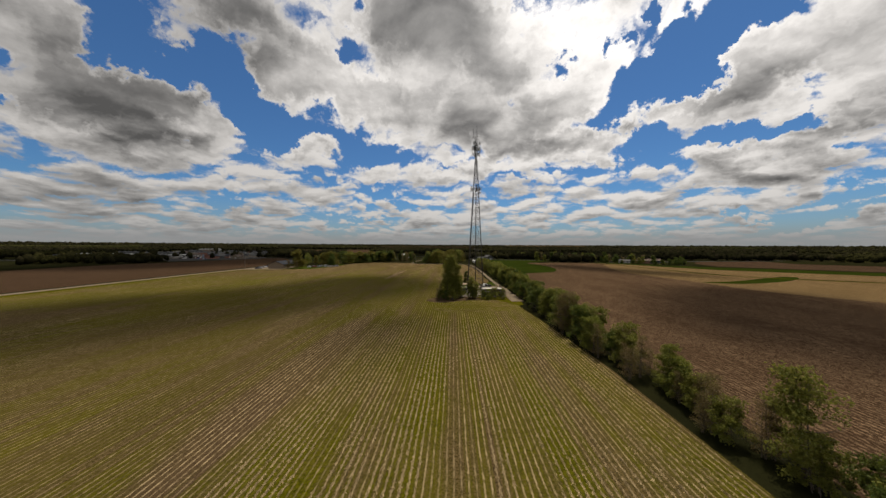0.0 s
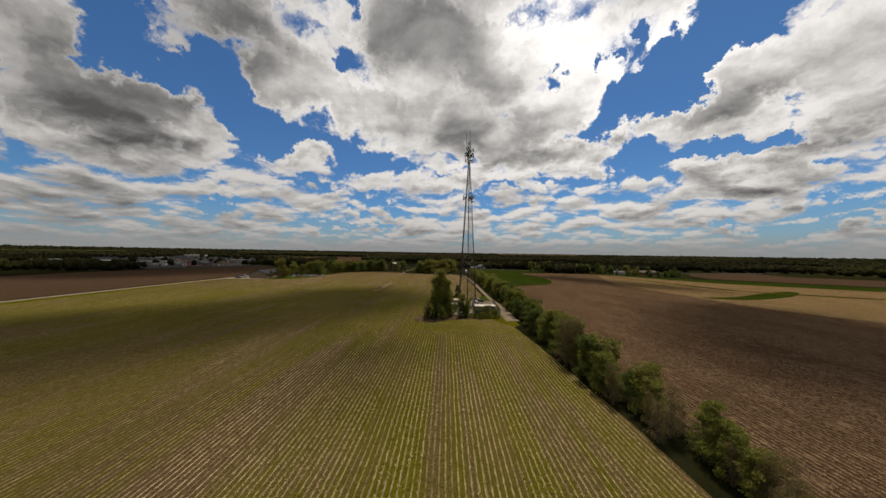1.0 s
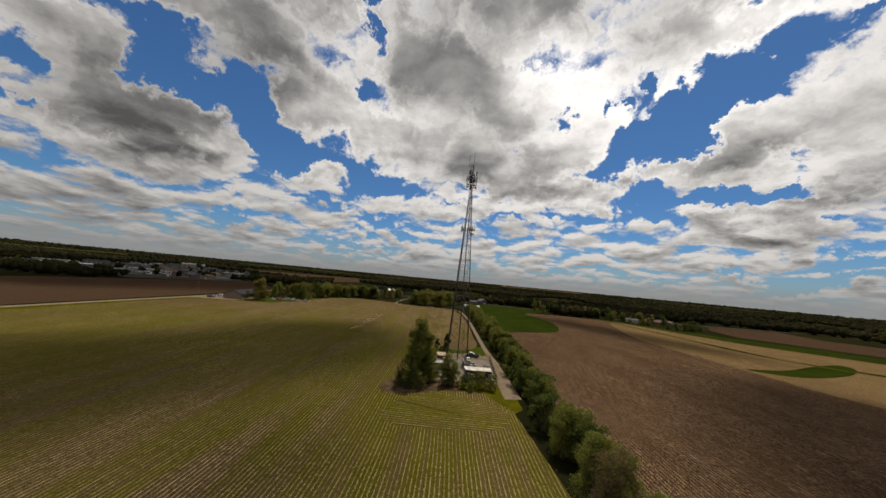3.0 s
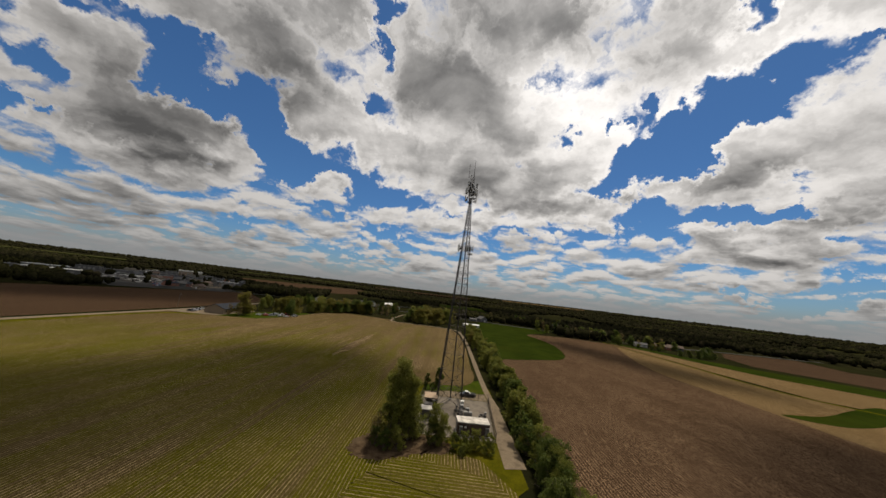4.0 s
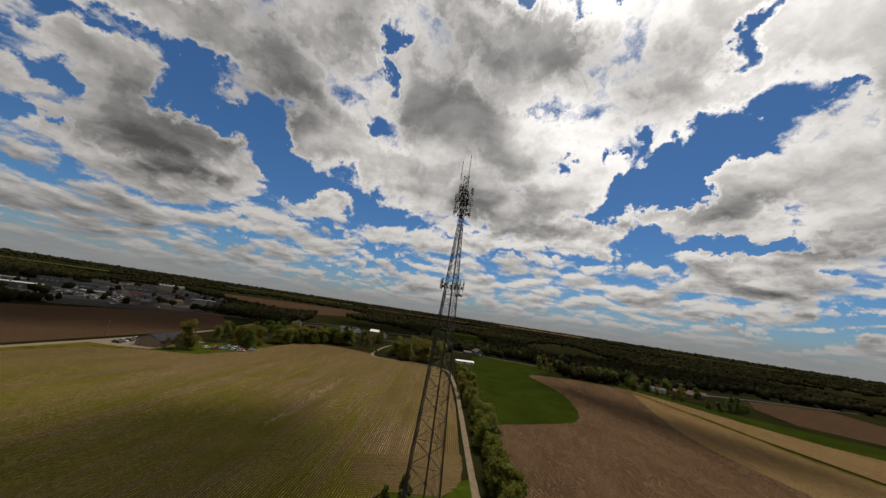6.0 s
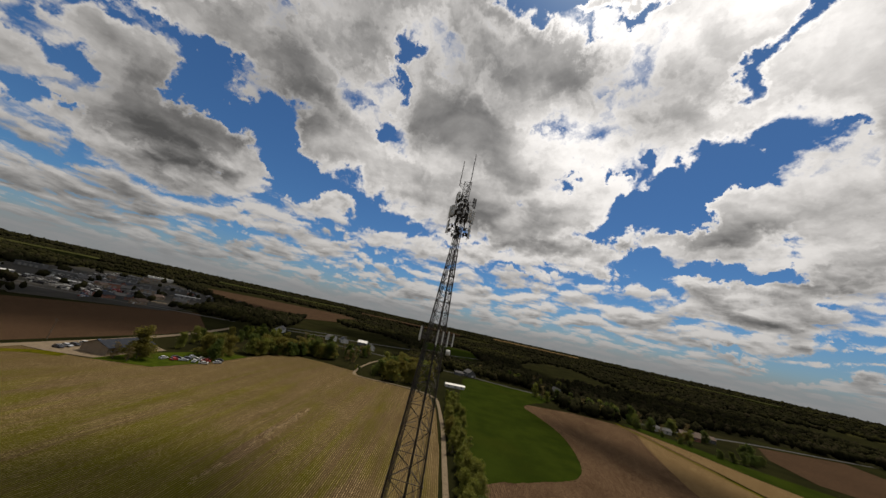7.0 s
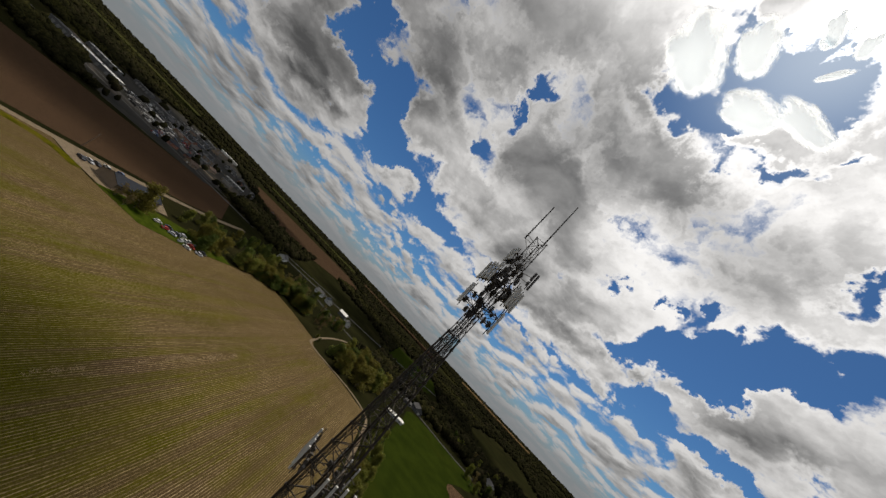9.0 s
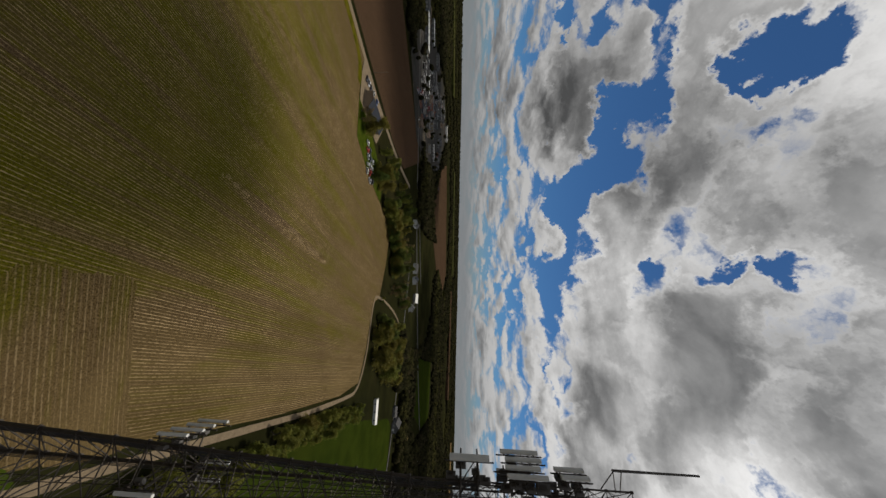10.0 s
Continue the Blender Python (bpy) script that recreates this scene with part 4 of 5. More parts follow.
def far_strip(name, a0, a1, d0, d1, mat, label):
    """A far field seen as a thin band between woods, lying on the rising ground."""
    s, n = Solid(), 24
    for i in range(n + 1):
        a = radians(a0 + (a1 - a0) * i / n)
        for d in (d0, d1):
            w = d * (1 + 0.02 * noise.noise((i * 0.4, d, 0)))
            z = 10.5 + max(0.0, (d - 1500) / 3200 * 40)
            s.v += [(w * math.sin(a), w * math.cos(a), z), (w * math.sin(a), w * math.cos(a), z - 14)]
    for i in range(n):
        o = i * 4
        s.f += [(o, o + 4, o + 6, o + 2), (o + 1, o + 5, o + 4, o), (o + 2, o + 6, o + 7, o + 3)]
    tagged(new(name, s.mesh(name, mat)), label, "field", kind="structure")


far_strip("far_pasture", -36, -17, 1900, 2050, HAZEGREEN, "far pale green pasture behind the town")
far_strip("far_pasture_west", -62, -48, 1700, 1850, HAZEGREEN, "far green pasture between woods")
far_strip("far_pasture_east", 34, 46, 2100, 2220, HAZEGREEN, "far pale green pasture between woods")
far_strip("far_ploughland", -14, 4, 1750, 1900, DARKFIELD, "far brown ploughland between woods")
far_strip("far_stubble", 10, 24, 2500, 2750, TANFIELD, "far tan stubble field near the horizon")


# ---- the tower ----
TX, TY = 9.2, 148.4
TOWER_TOP = 73.1
LEG_ANGLES = (205, 85, 325)


def tower_radius(z):
    face = 7.7 + (1.12 - 7.7) * min(z, 62) / 62
    return face / math.sqrt(3)


def leg_at(i, z):
    a = radians(LEG_ANGLES[i])
    r = tower_radius(z)
    return Vector((math.cos(a) * r, math.sin(a) * r, z))


def make_tower():
    t = thing("lattice_tower", (TX, TY, 0), "tall grey steel three-legged lattice communications tower", "tower")
    levels, z = [0.0], 0.0
    while z < TOWER_TOP - 0.9:
        z += max(0.95, tower_radius(z) * 1.22)
        levels.append(min(z, TOWER_TOP))
    levels[-1] = TOWER_TOP
    for i in range(3):
        s = Solid()
        for a, b in zip(levels[:-1], levels[1:]):
            r = 0.175 - 0.09 * a / 62 if a < 61 else 0.045
            s.tube(leg_at(i, a), leg_at(i, b), r, r * 0.97, 8)
            s.tube(leg_at(i, b) - Vector((0, 0, 0.06)), leg_at(i, b) + Vector((0, 0, 0.06)), r * 1.6, None, 8)
        leg = part("leg", s, STEEL, t, smooth=False)
        part("footing", Solid().tube((*leg_at(i, 0).xy, -0.4), (*leg_at(i, 0).xy, 0.35), 0.6, None, 16), CONCRETE, leg, "round concrete pier")
    for n, (a, b) in enumerate(zip(levels[:-1], levels[1:])):
        r = 0.052 - 0.026 * a / 62 if a < 61 else 0.019
        for i in range(3):
            j = (i + 1) % 3
            part("brace", Solid().tube(leg_at(i, a), leg_at(j, b), r, None, 5), STEEL, t)
            part("brace", Solid().tube(leg_at(j, a), leg_at(i, b), r, None, 5), STEEL, t)
            part("girt", Solid().tube(leg_at(i, b), leg_at(j, b), r * 1.2, None, 5), STEEL, t)
    for side, tops in ((0, (48, 70, 68, 66, 68, 48, 64, 66)), (1, (48, 66, 68)), (2, (65, 68))):
        for k, top in enumerate(tops):
            run = Solid()
            for a, b in zip(levels[:-1], levels[1:]):
                if b > top:
                    break
                o = 0.22 + 0.10 * k
                p, q = leg_at(side, a), leg_at(side, b)
                p += (leg_at((side + 1) % 3, a) - p).normalized() * o
                q += (leg_at((side + 1) % 3, b) - q).normalized() * o
                run.tube(p, q, 0.024, None, 5)
            part("feed_cable", run, CABLE, t, "thick black feed cable")
    ladder = Solid()
    for a, b in zip(levels[:-1], levels[1:]):
        for f in (0.44, 0.56):
            p, q = leg_at(1, a).lerp(leg_at(2, a), f), leg_at(1, b).lerp(leg_at(2, b), f)
            ladder.tube(p, q, 0.025, None, 4)
    for k in range(int(TOWER_TOP / 0.45)):
        zz = 0.4 + k * 0.45
        ladder.tube(leg_at(1, zz).lerp(leg_at(2, zz), 0.44), leg_at(1, zz).lerp(leg_at(2, zz), 0.56), 0.012, None, 4)
    part("ladder", ladder, STEEL, t)
    return t


make_tower()


def antenna_frame(z, a, reach, width, tall, label):
    """A sector mount: two stand-off arms, two level pipes."""
    t = thing("antenna_mount", (TX, TY, z), label, "antenna mount", "antenna mounts on the tower", turn=a)
    r = tower_radius(z) * 0.55
    for sgn in (-1, 1):
        s = Solid()
        for dz in (-tall / 2, tall / 2):
            s.tube((r * 0.6, sgn * 0.3, dz), (reach, sgn * width * 0.22, dz), 0.045, None, 6)
        s.tube((r * 0.6, sgn * 0.3, -tall / 2), (reach, sgn * width * 0.22, tall / 2), 0.03, None, 5)
        part("arm", s, STEEL, t)
    for dz in (-tall / 2, tall / 2):
        part("face_pipe", Solid().tube((reach, -width / 2, dz), (reach, width / 2, dz), 0.045, None, 8), STEEL, t)
    return t


def panel_antenna(z, a, reach, off, length, wide=0.32, tilt=0.0):
    t = thing("panel_antenna", (TX, TY, z), "pale grey panel antenna on a steel mast pipe", "antenna", "panel antennas on the tower", turn=a)
    part("mast_pipe", Solid().tube((reach + 0.06, off, -length * 0.62), (reach + 0.06, off, length * 0.62), 0.038, None, 8), STEEL, t)
    part("housing", Solid().box((reach + 0.28, off, 0), (0.16, wide, length), 0, 0.05), RADOME, t)
    for dz in (-length * 0.4, length * 0.4):
        part("bracket", Solid().box((reach + 0.15, off, dz), (0.18, 0.12, 0.08)), STEEL, t)
    return t


def radio_box(z, a, reach, off, size):
    t = thing("radio_unit", (TX, TY, z), "small dark radio unit behind the antennas", "radio unit", "radio units on the tower", turn=a)
    part("case", Solid().box((reach - 0.16, off, 0), (0.18, size * 0.7, size), 0, 0.03), DARKBOX, t)
    part("bracket", Solid().box((reach - 0.04, off, 0), (0.08, size * 0.3, size * 0.5)), STEEL, t)
    return t


for z, reach, width, tall, a, n, length, wide in ((64.6, 1.75, 1.9, 0.9, 208, 1, 2.1, 0.42), (64.4, 1.7, 1.9, 0.9, 330, 1, 2.2, 0.36), (64.6, 1.5, 1.6, 0.9, 92, 1, 1.9, 0.36),
                                                 (67.4, 1.5, 2.3, 1.1, 205, 4, 2.05, 0.29), (66.9, 1.55, 2.1, 1.1, 328, 4, 2.1, 0.27), (67.2, 1.4, 2.1, 1.0, 88, 3, 2.0, 0.28),
                                                 (70.0, 1.05, 1.2, 0.8, 200, 2, 1.55, 0.30), (69.8, 1.0, 1.0, 0.7, 80, 1, 1.3, 0.28)):
    antenna_frame(z, a, reach, width, tall, "galvanised steel sector frame for antennas")
    for i in range(n):
        off = (i - (n - 1) / 2) * width / n
        panel_antenna(z + 0.12 * (i % 2), a, reach, off, length * (1 - 0.06 * (i % 3)), wide)
        radio_box(z - 0.45, a, reach, off, 0.55)
        radio_box(z + 0.35, a, reach - 0.35, off * 0.8, 0.42)
for a, n in ((186, 4), (306, 4), (66, 3)):
    antenna_frame(48.0, a, 2.0, 3.0, 0.9, "galvanised steel sector frame for antennas")
    for i in range(n):
        panel_antenna(48.2, a, 2.0, (i - (n - 1) / 2) * 0.92, 2.0 - 0.25 * (i % 2), 0.2)
        radio_box(47.8, a, 1.8, (i - (n - 1) / 2) * 0.92, 0.45)


def side_panel(z, a, reach):
    """A dark antenna with its radios on one long stand-off arm."""
    t = thing("panel_antenna", (TX, TY, z), "dark slender panel antenna on a long arm", "antenna", "panel antennas on the tower", turn=a)
    for dz in (-0.35, 0.35):
        part("arm", Solid().tube((0.3, 0.1, dz * 0.6), (reach, 0, dz), 0.032, None, 6), STEEL, t)
    part("mast_pipe", Solid().tube((reach, 0, -0.95), (reach, 0, 0.95), 0.035, None, 8), STEEL, t)
    part("housing", Solid().box((reach + 0.2, 0.05, 0), (0.16, 0.3, 1.7), 0, 0.06), DARKBOX, t)
    for dz, dy in ((-0.45, -0.22), (0.15, -0.24), (0.62, -0.2)):
        part("radio", Solid().box((reach - 0.02, dy, dz), (0.2, 0.2, 0.42), 0, 0.04), DARKBOX, t)


side_panel(69.3, 335, 1.75)


def dish_antenna(z, a, reach, radius, skin):
    t = thing("dish_antenna", (TX, TY, z), "round grey drum dish antenna on the tower", "antenna", "dish antennas on the tower", turn=a)
    part("drum", Solid().tube((reach, 0, 0), (reach + 0.45, 0, 0), radius, radius, 20), skin, t)
    part("cover", Solid().tube((reach + 0.45, 0, 0), (reach + 0.52, 0, 0), radius * 1.02, radius * 0.9, 20), skin, t)
    part("back_shell", Solid().tube((reach - 0.25, 0, 0), (reach, 0, 0), radius * 0.35, radius, 20), STEEL, t)
    part("pipe", Solid().tube((reach - 0.3, 0, -0.9), (reach - 0.3, 0, 0.9), 0.05, None, 8), STEEL, t)
    part("arm", Solid().tube((tower_radius(z) * 0.5, 0, 0.3), (reach - 0.3, 0, 0.3), 0.05, None, 6).tube((tower_radius(z) * 0.5, 0, -0.3), (reach - 0.3, 0, -0.3), 0.05, None, 6), STEEL, t)


dish_antenna(46.4, 352, 1.9, 0.4, RADOME)


def whip(x, y, z0, z1):
    t = thing("whip_antenna", (TX + x, TY + y, 0), "slender dark whip antenna on the tower top", "antenna", "whip antennas on the tower top")
    part("sleeve", Solid().tube((0, 0, z0), (0, 0, z0 + 0.8), 0.07, None, 8), STEEL, t)
    part("rod", Solid().tube((0, 0, z0 + 0.7), (0, 0, z1), 0.07, 0.055, 8), DARKSTEEL, t)
    s = Solid()
    for dz in (0.05, 0.5):
        s.tube((0, 0, z0 + dz), (-x * 0.7, -y * 0.7, z0 - 0.1 + dz * 0.5), 0.03, None, 5)
    s.tube((0, 0, z0 + 0.1), (-x * 0.6, -y * 0.6, z0 - 0.8), 0.03, None, 5)
    part("support_arm", s, STEEL, t)


mast_rng = random.Random(3)
for z0 in (63.8, 65.4, 66.4, 67.6, 68.6, 69.4):
    for a in (110, 230, 350):
        radio_box(z0 + mast_rng.uniform(-0.2, 0.2), a + mast_rng.uniform(-20, 20), mast_rng.uniform(0.85, 1.1), mast_rng.uniform(-0.3, 0.3), mast_rng.uniform(0.45, 0.75))
whip(-1.35, 0.3, 72.5, 77.1)
whip(0.35, 0.4, 73.1, 78.9)


# ---- clouds added to shade the fields ----
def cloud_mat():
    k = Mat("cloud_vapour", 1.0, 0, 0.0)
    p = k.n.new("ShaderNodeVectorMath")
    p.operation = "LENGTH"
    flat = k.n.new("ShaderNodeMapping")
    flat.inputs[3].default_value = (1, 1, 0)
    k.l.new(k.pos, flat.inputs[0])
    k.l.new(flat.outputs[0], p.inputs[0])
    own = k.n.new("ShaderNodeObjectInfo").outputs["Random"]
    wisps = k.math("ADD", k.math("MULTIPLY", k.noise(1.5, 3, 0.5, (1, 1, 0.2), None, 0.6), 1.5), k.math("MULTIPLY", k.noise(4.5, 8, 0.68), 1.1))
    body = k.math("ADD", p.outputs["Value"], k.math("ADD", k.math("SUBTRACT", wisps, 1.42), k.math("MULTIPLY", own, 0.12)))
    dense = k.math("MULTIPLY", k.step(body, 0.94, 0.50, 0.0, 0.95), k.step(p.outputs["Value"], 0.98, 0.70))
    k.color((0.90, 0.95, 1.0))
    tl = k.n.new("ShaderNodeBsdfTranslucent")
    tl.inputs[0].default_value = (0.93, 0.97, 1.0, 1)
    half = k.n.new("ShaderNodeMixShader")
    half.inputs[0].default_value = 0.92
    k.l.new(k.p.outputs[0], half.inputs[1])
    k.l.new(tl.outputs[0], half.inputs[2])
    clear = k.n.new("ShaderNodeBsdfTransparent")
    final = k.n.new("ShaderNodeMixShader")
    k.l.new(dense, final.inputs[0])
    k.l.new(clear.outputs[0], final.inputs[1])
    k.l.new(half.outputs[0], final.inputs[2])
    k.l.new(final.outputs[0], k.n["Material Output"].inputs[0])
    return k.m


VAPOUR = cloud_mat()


def shade_cloud(gx, gy, rx, ry, turn, seed, high=3000.0):
    """A cloud added on the sun's ray to (gx, gy), shading the ground."""
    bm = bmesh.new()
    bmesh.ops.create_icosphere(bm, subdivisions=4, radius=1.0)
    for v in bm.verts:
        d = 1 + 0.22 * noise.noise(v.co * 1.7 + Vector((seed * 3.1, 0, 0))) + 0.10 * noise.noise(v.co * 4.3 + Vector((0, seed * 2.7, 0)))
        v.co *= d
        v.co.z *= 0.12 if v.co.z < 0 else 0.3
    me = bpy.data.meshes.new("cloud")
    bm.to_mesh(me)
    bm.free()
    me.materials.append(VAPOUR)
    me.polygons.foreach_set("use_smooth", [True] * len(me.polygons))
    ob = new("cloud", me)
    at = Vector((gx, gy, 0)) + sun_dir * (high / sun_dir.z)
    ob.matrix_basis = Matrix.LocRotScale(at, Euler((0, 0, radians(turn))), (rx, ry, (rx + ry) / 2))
    tagged(ob, "ragged grey-white cloud added high overhead to shade the fields", "cloud", "clouds over the fields")


shade_cloud(-89, 105, 122, 54, 42, 1)
shade_cloud(-58, 176, 56, 34, 30, 6)
shade_cloud(-20, 82, 28, 15, 60, 7)
shade_cloud(-30, 161, 37, 19, 24, 10)
shade_cloud(-300, 365, 236, 138, 48, 2)
shade_cloud(-570, 580, 380, 245, 40, 5)
shade_cloud(108, 100, 92, 55, 62, 4)
shade_cloud(141, 276, 98, 30, 124, 8)
shade_cloud(20, 690, 260, 170, 0, 3)
shade_cloud(330, 560, 300, 110, 10, 9)


# ---- the tower compound ----
area("compound_yard", [(0.4, 128.4), (20.4, 129.2), (21.7, 155.2), (0.6, 154.2)], 0.09, YARD, "pale crushed-stone yard inside the fence", "yard")
area("compound_apron", [(0.8, 154.6), (21.8, 155.6), (21.5, 161.5), (9, 161), (0.8, 158)], 0.07, GRAVEL, "gravel turning area outside the fence", "yard")
GLASSY = plain("dark_glass", (0.02, 0.025, 0.03), 0.1, 0, 0.1, 1, 0.6)


def equipment_shelter():
    t = thing("equipment_shelter", (15.0, 132.4, 0), "brown prefabricated equipment shelter with a flat white roof", "shelter", turn=5)
    w, d, h = 7.7, 3.4, 2.9
    part("base_slab", Solid().box((0, 0, 0.1), (w + 0.6, d + 0.6, 0.3)), CONCRETE, t)
    for name, c, s in (("wall", (0, -d / 2, 1.6), (w, 0.14, h - 0.3)), ("wall", (0, d / 2, 1.6), (w, 0.14, h - 0.3)), ("wall", (-w / 2 + 0.07, 0, 1.6), (0.14, d - 0.15, h - 0.3)), ("wall", (w / 2 - 0.07, 0, 1.6), (0.14, d - 0.15, h - 0.3))):
        part(name, Solid().box(c, s), BROWNWALL, t)
    roof = part("roof", Solid().box((0, 0, h + 0.06), (w + 0.25, d + 0.25, 0.22), 0, 0.06), AGEDROOF, t, "flat white weathered roof")
    rim = Solid()
    for x in (-w * 0.31, 0, w * 0.31):
        rim.box((x, 0, h + 0.19), (0.06, d + 0.2, 0.05))
    part("roof_seam", rim, AGEDROOF, roof)
    door = part("door", Solid().box((-w / 2 - 0.03, 0.4, 1.3), (0.06, 0.95, 2.05)), GREYBOX, t, "grey steel door")
    part("door_handle", Solid().tube((-w / 2 - 0.1, 0.1, 1.3), (-w / 2 - 0.1, 0.25, 1.3), 0.02), STEEL, door)
    for x in (-3.1, 3.3):
        unit = part("air_conditioner", Solid().box((x, -d / 2 - 0.28, 1.5), (0.9, 0.42, 1.5), 0, 0.04), GREYBOX, t, "grey wall air conditioner")
        s = Solid()
        for i in range(7):
            s.box((x, -d / 2 - 0.5, 1.0 + i * 0.16), (0.75, 0.03, 0.05))
        part("louvre", s, DARKBOX, unit)
    part("sign", Solid().box((-2.0, -d / 2 - 0.085, 2.0), (0.5, 0.02, 0.35)), WHITEROOF, t, "small pale notice plate")


equipment_shelter()


def generator_shelter():
    t = thing("canopy_shelter", (3.7, 146.0, 0), "open dark equipment canopy with a tan metal roof", "canopy", turn=2)
    for x in (-1.6, 1.6):
        for y in (-2.0, 2.0):
            part("post", Solid().box((x, y, 1.45), (0.12, 0.12, 2.9)), DARKSTEEL, t)
    s = Solid().prism([(-1.9, -2.4), (1.9, -2.4), (1.9, 2.4), (-1.9, 2.4)], 2.9, 3.05)
    part("roof", s, TANROOF, t, "tan ribbed metal roof")
    ribs = Solid()
    for i in range(9):
        ribs.box((-1.8 + i * 0.45, 0, 3.07), (0.05, 4.8, 0.06))
    part("roof_rib", ribs, TANROOF, t)
    part("cabinet", Solid().box((-0.5, 0.6, 1.0), (1.8, 2.4, 1.9), 0, 0.05), DARKBOX, t, "dark equipment cabinet")
    part("cabinet", Solid().box((0.9, -1.0, 0.9), (1.0, 1.6, 1.7), 0, 0.05), DARKBOX, t)
    part("beam", Solid().box((0, -2.35, 2.8), (3.8, 0.1, 0.2)), DARKSTEEL, t)


generator_shelter()


def cabinet(x, y, w, d, h, mat, label, turn=0, cap=None):
    t = thing("equipment_cabinet", (x, y, 0.08), label, "cabinet", "equipment cabinets in the compound", turn=turn)
    part("plinth", Solid().box((0, 0, 0.1), (w + 0.25, d + 0.25, 0.22)), CONCRETE, t)
    body = part("body", Solid().box((0, 0, 0.2 + h / 2), (w, d, h), 0, 0.04), mat, t)
    part("lid", Solid().box((0, 0, 0.24 + h), (w + 0.14, d + 0.14, 0.09), 0, 0.05), cap or mat, t)
    part("door", Solid().box((0, -d / 2 - 0.02, 0.2 + h * 0.5), (w * 0.8, 0.03, h * 0.82)), mat, t)
    part("door_handle", Solid().tube((w * 0.3, -d / 2 - 0.06, 0.1 + h * 0.5), (w * 0.3, -d / 2 - 0.06, 0.35 + h * 0.5), 0.02), STEEL, t)


cabinet(3.0, 137.6, 2.9, 2.9, 2.3, DARKBOX, "dark equipment hut with a white flat roof", 3, AGEDROOF)
cabinet(3.4, 141.6, 2.2, 2.0, 1.9, DARKBOX, "dark generator enclosure on a concrete slab", 3)
for x, y, w, d, h, m, lab in ((12.4, 139.7, 0.9, 0.8, 1.9, GREYBOX, "grey outdoor radio cabinet on a concrete plinth"), (13.7, 139.8, 0.9, 0.8, 1.7, GREYBOX, "grey outdoor radio cabinet on a concrete plinth"),
                             (15.0, 139.6, 0.8, 0.8, 1.8, GREYBOX, "pale outdoor battery cabinet on a plinth"), (14.4, 141.6, 0.8, 0.8, 2.0, GREYBOX, "pale outdoor battery cabinet on a plinth"),
                             (12.6, 142.8, 1.2, 0.9, 2.2, GREYBOX, "tall grey outdoor radio cabinet on a plinth"), (12.9, 144.8, 0.9, 0.9, 2.6, WHITEROOF, "tall white equipment cabinet by the tower leg"),
                             (19.0, 139.4, 0.5, 0.4, 1.6, DARKBOX, "slim dark meter cabinet near the fence"), (17.4, 139.0, 0.4, 0.4, 1.5, DARKBOX, "slim dark meter cabinet near the fence"), (19.2, 141.0, 0.6, 0.4, 1.7, GREYBOX, "grey electrical cabinet near the fence")):
    cabinet(x, y, w, d, h, m, lab, 4)


def equipment_rack(x, y, turn):
    t = thing("equipment_rack", (x, y, 0.09), "dark steel frame with cables and small boxes by the tower", "equipment rack", "equipment racks in the compound", turn=turn)
    for dx in (-0.8, 0.8):
        part("post", Solid().tube((dx, 0, 0), (dx, 0, 2.1), 0.05), DARKSTEEL, t)
    for z in (0.6, 1.3, 2.0):
        part("rail", Solid().tube((-0.85, 0, z), (0.85, 0, z), 0.035), DARKSTEEL, t)
    for dx, z, w, h, m in ((-0.5, 1.45, 0.45, 0.6, DARKBOX), (0.1, 1.35, 0.4, 0.8, GREYBOX), (0.55, 1.6, 0.3, 0.4, DARKBOX), (0.3, 0.55, 0.5, 0.5, DARKBOX)):
        part("box", Solid().box((dx, -0.16, z), (w, 0.24, h), 0, 0.03), m, t)
    for dx in (-0.6, -0.2, 0.4):
        part("cable", Solid().tube((dx, -0.05, 0), (dx, -0.05, 1.3), 0.03, None, 5), CABLE, t)


for rx, ry, rt in ((11.4, 141.3, 4), (13.9, 143.4, 20), (18.4, 140.4, 4), (11.2, 143.6, 95)):
    equipment_rack(rx, ry, rt)


def ice_bridge():
    t = thing("ice_bridge", (0, 0, 0), "steel cable bridge from the shelter to the tower", "cable bridge")
    p, q = Vector((12.5, 134.3, 2.7)), Vector((11.4, 145.6, 3.2))
    for off in (-0.3, 0.3):
        part("rail", Solid().tube(p + Vector((off, 0, 0)), q + Vector((off, 0, 0)), 0.05), STEEL, t)
    grate = Solid()
    for i in range(24):
        c = p.lerp(q, (i + 0.5) / 24)
        grate.box(c, (0.7, 0.08, 0.03))
    part("grating", grate, STEEL, t)
    for f in (0.15, 0.5, 0.85):
        c = p.lerp(q, f)
        part("post", Solid().tube((c.x, c.y, 0), c, 0.06), STEEL, t)
    for k in range(6):
        part("cable", Solid().tube(p + Vector((-0.25 + k * 0.1, 0, -0.12)), q + Vector((-0.25 + k * 0.1, 0, -0.12)), 0.03, None, 5), CABLE, t)


ice_bridge()


